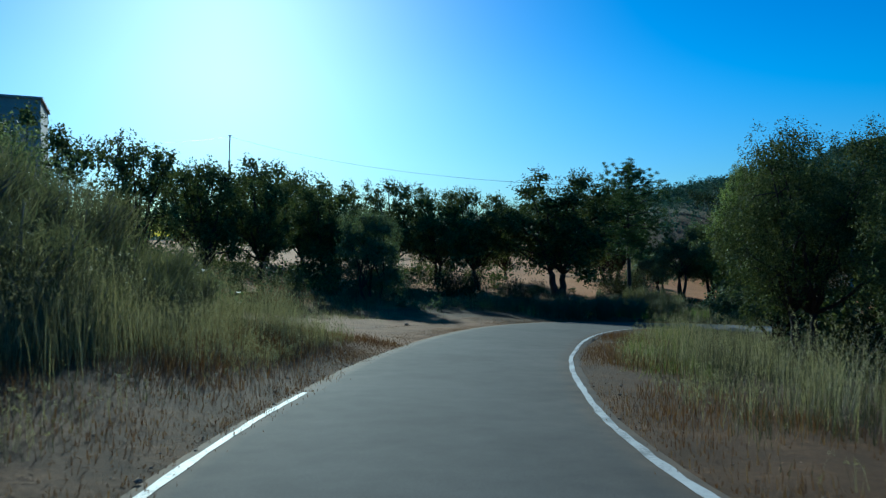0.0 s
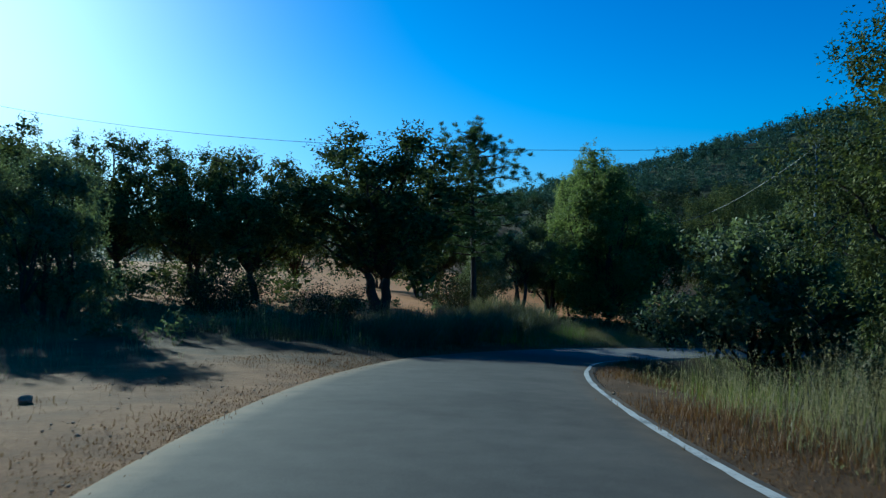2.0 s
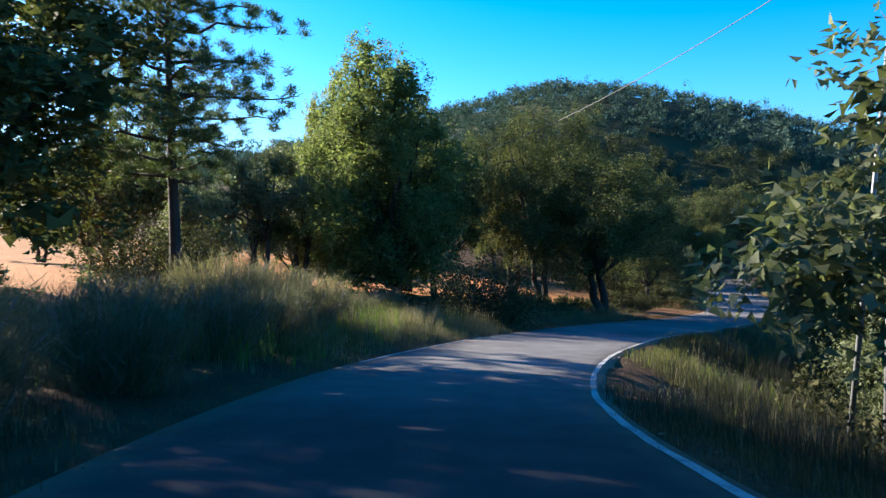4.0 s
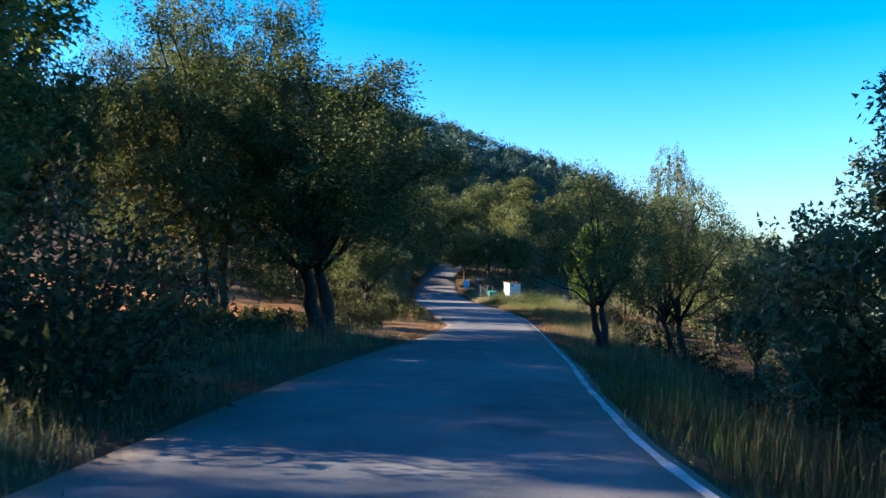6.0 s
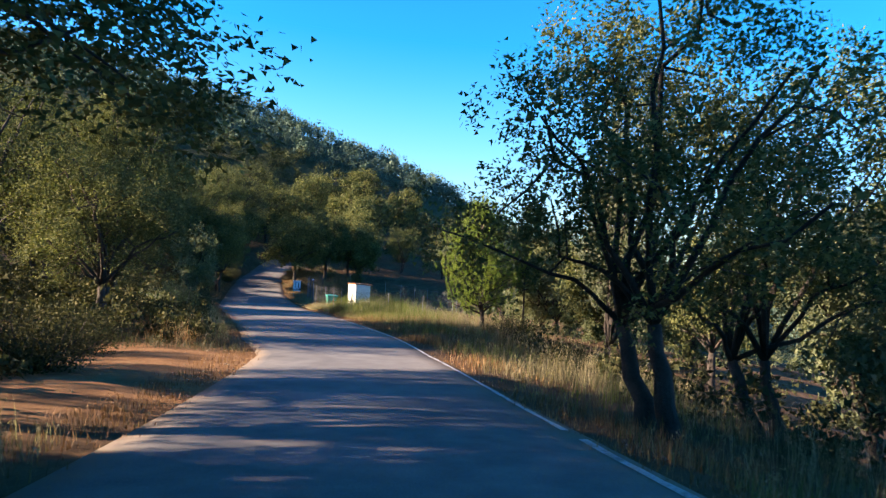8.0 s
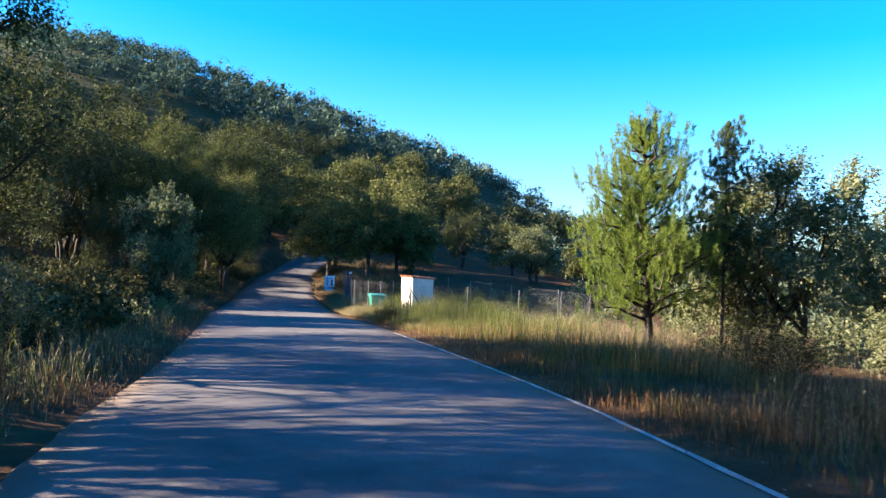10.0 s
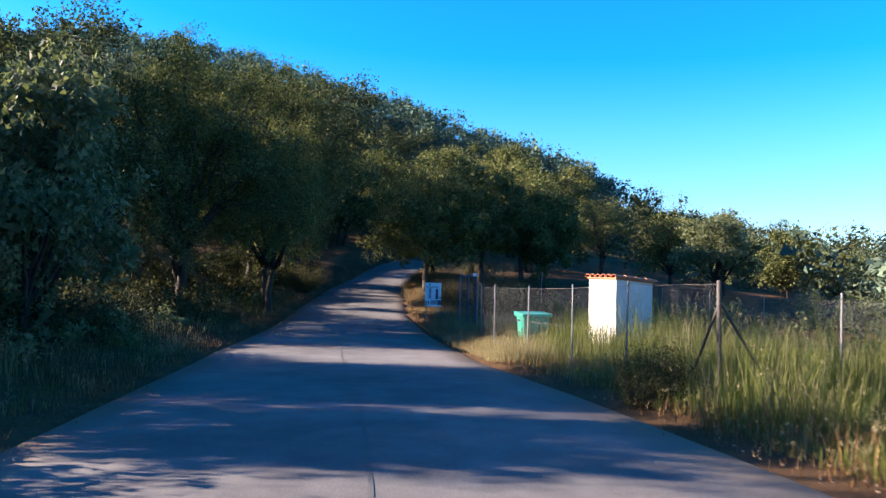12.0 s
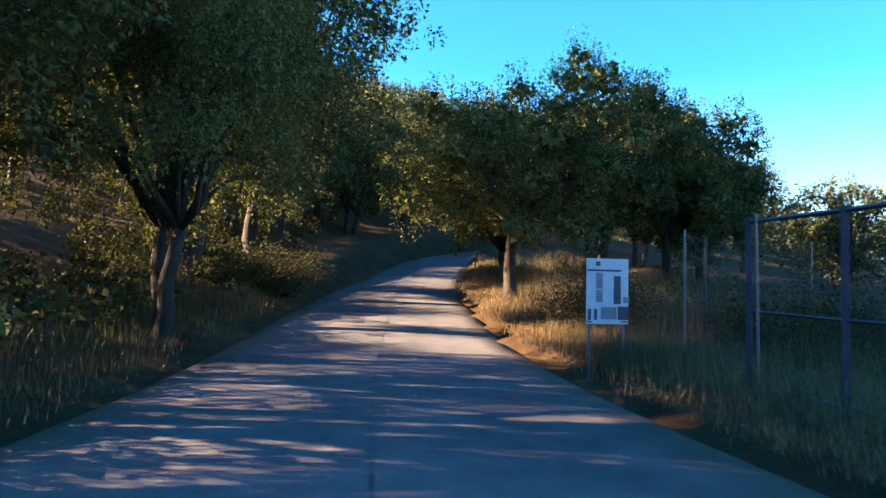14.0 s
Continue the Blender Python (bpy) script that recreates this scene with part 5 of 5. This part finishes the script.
def utility_hut(x, y, z, turn):
    e = new("utility_hut")
    w, d, h = 0.92, 1.5, 2.12
    bm = bmesh.new()
    box(bm, (0, d / 2, h / 2 - 0.25), (w, d, h + 0.5), 0.012)
    for v in bm.verts:
        if v.co.z > 1.5:
            v.co.z -= 0.10 * v.co.y / d
    part("wall", bm, e, mat=RENDERED_WALL)
    bm = bmesh.new()
    box(bm, (0, d / 2, h + 0.0), (w + 0.06, d + 0.1, 0.05), 0.01, None)
    for v in bm.verts:
        v.co.z -= 0.10 * v.co.y / d - 0.005
    part("roof_slab", bm, e, mat=TERRACOTTA)
    # clay tiles in rows, round ones over hollow ones
    n = 6
    tile = None
    for k in range(n):
        for j in range(4):
            if tile is None:
                bm = bmesh.new()
                seg = 8
                ring = []
                for yy, rr in ((0.0, 0.082), (0.46, 0.066)):
                    for lay in (0.0, 0.014):
                        ring.append([bm.verts.new(((rr - lay) * math.cos(math.pi * i / seg), yy, (rr - lay) * math.sin(math.pi * i / seg))) for i in range(seg + 1)])
                for i in range(seg):
                    bm.faces.new((ring[0][i], ring[0][i + 1], ring[2][i + 1], ring[2][i]))
                    bm.faces.new((ring[1][i + 1], ring[1][i], ring[3][i], ring[3][i + 1]))
                    bm.faces.new((ring[0][i + 1], ring[0][i], ring[1][i], ring[1][i + 1]))
                    bm.faces.new((ring[2][i], ring[2][i + 1], ring[3][i + 1], ring[3][i]))
                tile = bpy.data.meshes.new("roof_tile")
                bm.to_mesh(tile)
                bm.free()
                tile.materials.append(TERRACOTTA)
            ob = part("roof_tile", tile, e)
            ob.matrix_basis = pose(-w / 2 + 0.02 + k * (w - 0.04) / (n - 1), -0.09 + j * 0.43, h + 0.035 - 0.10 * (j * 0.43) / d + 0.004 * (j % 2), -3.6, 0, 0)
    e.matrix_basis = pose(x, y, z, 0, 0, turn)
    return tagged(e, "small white rendered hut with sloping clay tile roof in tall grass", "hut")


def waste_container(x, y, z, turn):
    e = new("waste_container")
    bm = bmesh.new()
    box(bm, (0, 0, 0.58), (1.15, 0.85, 0.82), 0.04)
    for v in bm.verts:
        k = 0.86 + 0.14 * (v.co.z - 0.17) / 0.82
        v.co.x *= k
        v.co.y *= k
    for k in range(5):
        box(bm, (-0.4 + 0.2 * k, -0.40, 0.62), (0.05, 0.05, 0.6), 0.01)
    part("body", bm, e, mat=GREEN_PLASTIC)
    bm = bmesh.new()
    box(bm, (0, 0, 1.04), (1.32, 1.0, 0.10), 0.03)
    for v in bm.verts:
        if v.co.z > 1.05:
            v.co.z += 0.06 * (1 - (v.co.x / 0.66) ** 2) + 0.05 * (0.5 + v.co.y)
    lid = part("lid", bm, e, mat=GREEN_PLASTIC)
    bm = bmesh.new()
    rod(bm, (-0.45, -0.53, 1.03), (0.45, -0.53, 1.03), 0.018)
    part("handle", bm, lid, mat=GREEN_PLASTIC)
    for sx in (-1, 1):
        bm = bmesh.new()
        rod(bm, (sx * 0.58, 0, 0.85), (sx * 0.72, 0, 0.85), 0.035)
        part("lifting_pin", bm, e, mat=GALVANISED)
        for sy in (-1, 1):
            bm = bmesh.new()
            rod(bm, (sx * 0.40 - 0.03, sy * 0.28, 0.09), (sx * 0.40 + 0.03, sy * 0.28, 0.09), 0.09, 14)
            part("wheel", bm, e, "black rubber wheel", BLACK_RUBBER)
    e.matrix_basis = pose(x, y, z, 0, 0, turn) @ Matrix.Diagonal((0.70, 0.74, 0.86, 1))
    return tagged(e, "green plastic waste container with domed lid behind the fence", "waste container")


def chain_link(parent, points, low, high, mesh_mat, pitch=0.062):
    """Diamond wire mesh between the posts of a fence, as thin square wire."""
    for (ax, ay, az), (bx, by, bz) in zip(points[:-1], points[1:]):
        a, b = Vector((ax, ay, az)), Vector((bx, by, bz))
        ln = (b - a).length
        tall = high - low
        verts, faces = [], []
        r = 0.001
        across = Vector((-(b - a).y, (b - a).x, 0)).normalized() * r
        step = pitch * 1.42
        for sign in (1, -1):
            k = -tall
            while k < ln + tall:
                u0, u1 = (k, k + tall) if sign > 0 else (k, k - tall)
                t0, t1 = 0.0, 1.0
                lo, hi = min(u0, u1), max(u0, u1)
                if hi > 0 and lo < ln:
                    c0, c1 = max(lo, 0), min(hi, ln)
                    za = (c0 - u0) / (u1 - u0)
                    zb = (c1 - u0) / (u1 - u0)
                    p = a + (b - a) * (c0 / ln) + Vector((0, 0, low + tall * za))
                    q = a + (b - a) * (c1 / ln) + Vector((0, 0, low + tall * zb))
                    d = (q - p).normalized()
                    n = d.cross(across).normalized() * r * 1.2
                    o = len(verts)
                    verts += [p + n, p - n, q - n, q + n]
                    faces.append((o, o + 1, o + 2, o + 3))
                k += step
        for zz in (low, (low + high) / 2, high):
            o = len(verts)
            up = Vector((0, 0, 0.003))
            p, q = a + Vector((0, 0, zz)), b + Vector((0, 0, zz))
            verts += [p + up, p - up, q - up, q + up]
            faces.append((o, o + 1, o + 2, o + 3))
        part("wire_mesh", mesh_from("wire_mesh", verts, faces, mesh_mat), parent)


def fence(name, label, posts, tall, braces=(), joined=False):
    """Galvanised posts and diamond mesh; posts: places on plan."""
    e = new(name)
    pts = [(x, y, ground_at(x, y)) for x, y in posts]
    post = None
    braced = {b[0] for b in braces}
    for i, (x, y, z) in enumerate(pts):
        if joined and i == 0:
            continue
        if i in braced:
            bm = bmesh.new()
            rod(bm, (0, 0, -0.3), (0, 0, tall + 0.05), 0.03, 10)
            ob = part("post", bm, e, "dark weathered steel corner post", mat=DARK_STEEL)
        elif post is None:
            bm = bmesh.new()
            rod(bm, (0, 0, -0.3), (0, 0, tall + 0.06), 0.017, 10)
            rod(bm, (0, 0, tall + 0.06), (0, 0, tall + 0.08), 0.021, 10)
            ob = part("post", bm, e, mat=GALVANISED)
            post = ob.data
        else:
            ob = part("post", post, e)
        ob.matrix_basis = pose(x, y, z, random.uniform(-1.2, 1.2), random.uniform(-1.2, 1.2), 0)
    for i, dx, dy in braces:
        x, y, z = pts[i]
        bm = bmesh.new()
        rod(bm, (x, y, z + tall * 0.85), (x + dx, y + dy, ground_at(x + dx, y + dy) - 0.1), 0.02)
        part("brace", bm, e, "dark weathered steel brace", mat=DARK_STEEL)
    chain_link(e, pts, 0.06, tall, WIRE)
    return tagged(e, label, "fence")


def gate(points, tall):
    """Tall gate of painted square tube, in leaves between its posts."""
    e = new("metal_gate")
    pts = [Vector((x, y, ground_at(x, y))) for x, y in points]
    for p in pts:
        bm = bmesh.new()
        box(bm, p + Vector((0, 0, tall / 2 - 0.1)), (0.07, 0.07, tall + 0.2), 0.008)
        part("post", bm, e, mat=BLUE_STEEL)
    for a, b in zip(pts[:-1], pts[1:]):
        for h, r in ((tall - 0.05, 0.025), (tall * 0.47, 0.018), (0.15, 0.02)):
            bm = bmesh.new()
            rod(bm, a + Vector((0, 0, h)), b + Vector((0, 0, h)), r, 4)
            part("rail", bm, e, mat=BLUE_STEEL)
    chain_link(e, [tuple(p) for p in pts], 0.15, tall - 0.05, WIRE, 0.07)
    bm = bmesh.new()
    box(bm, pts[-1] + Vector((-0.06, 0.02, tall + 0.02)), (0.03, 0.15, 0.11), 0.004)
    part("plate", bm, e, "small white metal plate", mat=SIGN_WHITE)
    return tagged(e, "tall blue-grey steel tube gate with wire mesh", "gate")


def notice_board(x, y, z, turn):
    """Printed panel on two short posts; its writing and pictures are plain blocks."""
    e = new("notice_board")
    w, h, low = 0.70, 1.0, 0.52
    bm = bmesh.new()
    box(bm, (0, 0, low + h / 2), (w, 0.02, h), 0.004)
    panel = part("panel", bm, e, mat=SIGN_WHITE)
    for name, cx, cz, sx, sz, mat in (("print_mark", -0.16, 0.99, 0.07, 0.07, SIGN_DARK), ("print_bar", -0.06, 0.88, 0.56, 0.03, SIGN_DARK),
                                      ("picture", -0.14, 0.71, 0.11, 0.26, SIGN_GREY), ("picture", -0.14, 0.46, 0.11, 0.2, SIGN_GREY), ("picture", 0.16, 0.68, 0.11, 0.22, SIGN_DARK),
                                      ("picture", 0.16, 0.46, 0.12, 0.26, SIGN_DARK), ("picture", 0.31, 0.40, 0.10, 0.10, SIGN_GREY), ("picture", -0.30, 0.16, 0.05, 0.18, SIGN_DARK),
                                      ("picture", -0.20, 0.16, 0.05, 0.18, SIGN_DARK), ("picture", 0.02, 0.18, 0.26, 0.2, SIGN_GREY), ("picture", 0.26, 0.18, 0.18, 0.22, SIGN_DARK),
                                      ("print_bar", -0.30, 0.04, 0.08, 0.02, SIGN_DARK), ("print_bar", 0.28, 0.04, 0.1, 0.02, SIGN_DARK)):
        bm = bmesh.new()
        box(bm, (cx, -0.012, low + cz * 0.93), (sx, 0.006, sz * 0.93), 0.001)
        part(name, bm, panel, mat=mat)
    for sx in (-0.28, 0.28):
        bm = bmesh.new()
        box(bm, (sx, 0.03, (low + h) / 2 - 0.22), (0.04, 0.03, low + h - 0.1 + 0.45), 0.004)
        part("post", bm, e, mat=GALVANISED)
    e.matrix_basis = pose(x, y, z, 0, 0, turn)
    return tagged(e, "white printed notice board on short steel posts", "notice board")


def utility_pole(x, y, top, lean, mat, strut, label, r=0.11):
    e = new("utility_pole")
    z = ground_at(x, y)
    pole = tubes_mesh("pole", [([(0, 0, -0.5), (lean[0] * 0.5, lean[1] * 0.5, (top - z) / 2), (lean[0], lean[1], top - z)], [r, r * 0.85, r * 0.65])], mat, 10)
    part("pole", pole, e)
    if strut:
        st = tubes_mesh("strut", [([(strut[0], strut[1], -0.3), (lean[0] * 0.95, lean[1] * 0.95, (top - z) * 0.93)], [r * 0.8, r * 0.55])], mat, 8)
        part("strut", st, e)
    bm = bmesh.new()
    rod(bm, (lean[0] - 0.22, lean[1], top - z - 0.12), (lean[0] + 0.22, lean[1], top - z - 0.12), 0.02)
    arm = part("crossarm", bm, e, mat=GALVANISED)
    for sx in (-0.18, 0.18):
        bm = bmesh.new()
        for k in range(3):
            rod(bm, (lean[0] + sx, lean[1], top - z - 0.1 + k * 0.04), (lean[0] + sx, lean[1], top - z - 0.075 + k * 0.04), 0.035 - 0.006 * k)
        part("insulator", bm, arm, mat=SIGN_GREY)
    e.matrix_basis = pose(x, y, z)
    return tagged(e, label, "utility pole")


def cable(a, b, sag, r=0.014):
    a, b = Vector(a), Vector(b)
    n = 28
    pts = [a + (b - a) * (k / n) - Vector((0, 0, sag * 4 * (k / n) * (1 - k / n))) for k in range(n + 1)]
    ob = new("overhead_cable", tubes_mesh("overhead_cable", [(pts, [r] * (n + 1))], CABLE, 5))
    return tagged(ob, "thin dark overhead cable strung between utility poles", "cable")


def house(x, y, z, turn):
    e = new("house")
    w, d, h = 9.0, 7.0, 7.4
    bm = bmesh.new()
    box(bm, (0, 0, h / 2 - 1.0), (w, d, h + 2.0), 0.03)
    part("wall", bm, e, mat=DULL_WALL)
    bm = bmesh.new()
    box(bm, (0, 0, h + 0.09), (w + 0.3, d + 0.3, 0.18), 0.03)
    part("roof", bm, e, mat=DULL_WALL)
    for sx in (-2.6, 1.6):
        for zz in (1.6, 4.7):
            bm = bmesh.new()
            box(bm, (sx, -d / 2 - 0.02, zz), (1.1, 0.10, 1.3), 0.01)
            win = part("window", bm, e, mat=BLUE_STEEL)
            bm = bmesh.new()
            box(bm, (sx, -d / 2 - 0.06, zz - 0.70), (1.3, 0.22, 0.08), 0.01)
            part("sill", bm, win, mat=RENDERED_WALL)
    e.matrix_basis = pose(x, y, z, 0, 0, turn)
    return tagged(e, "plain grey two-storey house with flat roof on the bank", "house")


def stone(x, y, size, seed, label):
    """A weathered lump half sunk into the ground."""
    rng = np.random.default_rng(seed)
    bm = bmesh.new()
    bmesh.ops.create_icosphere(bm, subdivisions=2, radius=1.0)
    for v in bm.verts:
        v.co *= rng.uniform(0.82, 1.1)
        v.co.z *= 0.62
    bmesh.ops.scale(bm, vec=(size, size * 0.75, size), verts=bm.verts)
    ob = part("stone", bm, None, mat=STONE)
    ob.matrix_basis = pose(x, y, ground_at(x, y) + size * 0.25, 0, 0, rng.uniform(0, 360))
    return tagged(ob, label, "stone")


def pebbles(label, s0, s1, near, far, left, n, seed):
    """Loose stones and clods strewn beside the asphalt."""
    rng = np.random.default_rng(seed)
    s = rng.uniform(s0, s1, n)
    d = near + (far - near) * rng.random(n) ** 2
    x, y, _ = on_road(s, -(wl(s) + d) if left else wr(s) + d)
    c = np.stack([x, y, height(x, y) + 0.004], -1)
    r = rng.uniform(0.006, 0.022, n) * (1 + (rng.random(n) > 0.95))
    octa = np.array([(1, 0, 0), (0, 1, 0), (-1, 0, 0), (0, -1, 0), (0, 0, 0.7), (0, 0, -0.7)], float)
    tri = np.array([(0, 1, 4), (1, 2, 4), (2, 3, 4), (3, 0, 4), (1, 0, 5), (2, 1, 5), (3, 2, 5), (0, 3, 5)])
    v = c[:, None] + octa[None] * r[:, None, None] * rng.uniform(0.6, 1.3, (n, 6, 1))
    loops = (tri[None] + (np.arange(n) * 6)[:, None, None]).ravel()
    tagged(new("pebbles", mesh_quick("pebbles", v.reshape(-1, 3), loops, 3, STONE)), label, "pebbles", kind="stuff")


stone(-5.6, 31.0, 0.12, 3, "rough brown stone lying on the sandy lay-by")
stone(-1.5, 29.2, 0.11, 4, "small reddish clod lying on the sandy lay-by")
pebbles("loose stones strewn over the sandy lay-by", 17, 38, 0.0, 14.0, True, 1100, 81)
pebbles("loose stones along the edge of the asphalt", -1, 18, 0.12, 1.2, True, 260, 82)
pebbles("loose stones along the edge of the asphalt", -1, 60, 0.15, 1.3, False, 420, 83)
pebbles("loose stones along the edge of the asphalt", 62, 150, 0.05, 0.8, False, 420, 84)
pebbles("loose stones on the sandy clearing", 86, 99, 0.0, 6.0, True, 380, 85)

FACING = heading(133)
utility_hut(93.05, 75.1, -10.1, FACING - 61)
waste_container(94.65, 77.35, ground_at(94.65, 77.35) - 0.02, -55)
fence("wire_fence", "galvanised wire mesh fence along the verge", [(97.05, 79.9), (94.8, 79.0), (92.6, 77.9), (91.35, 76.65), (88.8, 75.05), (86.6, 73.7), (84.5, 72.2)], 1.68, [(6, 0.8, 0.55), (6, 0.5, -0.9)])
fence("wire_fence", "galvanised wire mesh fence behind the dry grass", [(84.62, 72.05), (87.0, 70.4), (89.8, 68.6), (92.6, 66.9), (95.6, 65.6), (98.2, 67.6), (101.3, 70.8), (103.8, 72.6), (106.3, 74.6), (108.6, 76.8)], 1.6, [(4, 0.8, 0.7), (4, -0.9, 0.4)], True)
gate([(99.9, 81.55), (98.5, 80.75), (97.2, 80.0)], 2.05)
fence("wire_fence", "sagging mesh fence beyond the gate", [(99.65, 81.46), (102.3, 82.4), (105.0, 82.2), (107.5, 80.2)], 2.0, [(2, 0.9, -0.3)])
notice_board(101.95, 83.5, ground_at(101.95, 83.5) + 0.05, FACING + 7)

utility_pole(24.0, 42.0, 4.2, (0.1, 0.0), GALVANISED, (0.9, 1.1), "slender pale utility pole with a stay beside the bend", 0.085)
utility_pole(-26.5, 87.3, 13.4, (0.5, 0.0), POLE_WOOD, None, "weathered wooden utility pole rising above the trees")
utility_pole(-26.0, 48.0, 7.6, (0.1, 0.0), POLE_WOOD, None, "weathered wooden utility pole near the house", 0.09)
utility_pole(41.5, 82.0, 3.5, (0.0, 0.0), POLE_WOOD, None, "weathered wooden utility pole behind the oaks")
cable((-26.0, 87.3, 13.2), (24.1, 42.0, 4.1), 2.0)
cable((24.1, 42.0, 4.1), (41.5, 82.0, 3.4), 1.6, 0.018)
cable((-26.0, 87.3, 13.2), (-25.9, 48.0, 7.5), 0.4, 0.01)
house(-34.3, 52.4, 3.5, 25)


def far_mountains(name, label, distance, bear0, bear1, low, rise, colour, seed):
    """A range on the horizon, too far off to shift, with haze in its glowing colour."""
    rng = np.random.default_rng(seed)
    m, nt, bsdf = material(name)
    # The slopes emit: daylight and haze are put into this colour.
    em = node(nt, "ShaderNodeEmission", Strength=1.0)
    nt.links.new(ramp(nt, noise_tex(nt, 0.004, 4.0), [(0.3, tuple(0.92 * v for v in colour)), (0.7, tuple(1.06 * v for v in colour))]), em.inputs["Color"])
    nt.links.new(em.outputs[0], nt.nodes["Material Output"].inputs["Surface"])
    a = np.radians(np.linspace(bear0, bear1, 160))
    u = np.linspace(0, 1, 160)
    h = rise * (0.45 + 0.3 * np.sin(u * 9 + seed) + 0.18 * np.sin(u * 23 + 2 * seed) + 0.07 * np.sin(u * 61))
    h = np.maximum(h, 0.05 * rise) * smooth(u / 0.1) * smooth((1 - u) / 0.1)
    x, y = 60 - np.sin(a) * distance, 60 + np.cos(a) * distance
    back = 1.12
    xb, yb = 60 - np.sin(a) * distance * back, 60 + np.cos(a) * distance * back
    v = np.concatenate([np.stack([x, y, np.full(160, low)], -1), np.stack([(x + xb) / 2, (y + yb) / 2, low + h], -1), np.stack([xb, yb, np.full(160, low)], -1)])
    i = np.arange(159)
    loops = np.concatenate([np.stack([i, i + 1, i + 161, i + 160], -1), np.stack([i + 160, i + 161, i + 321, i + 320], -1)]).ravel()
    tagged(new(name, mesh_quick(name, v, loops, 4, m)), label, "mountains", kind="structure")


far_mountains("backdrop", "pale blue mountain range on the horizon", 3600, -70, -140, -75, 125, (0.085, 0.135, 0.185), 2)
far_mountains("backdrop", "blue-green wooded hills, haze put into their glowing colour", 1700, -78, -140, -85, 80, (0.045, 0.085, 0.11), 5)
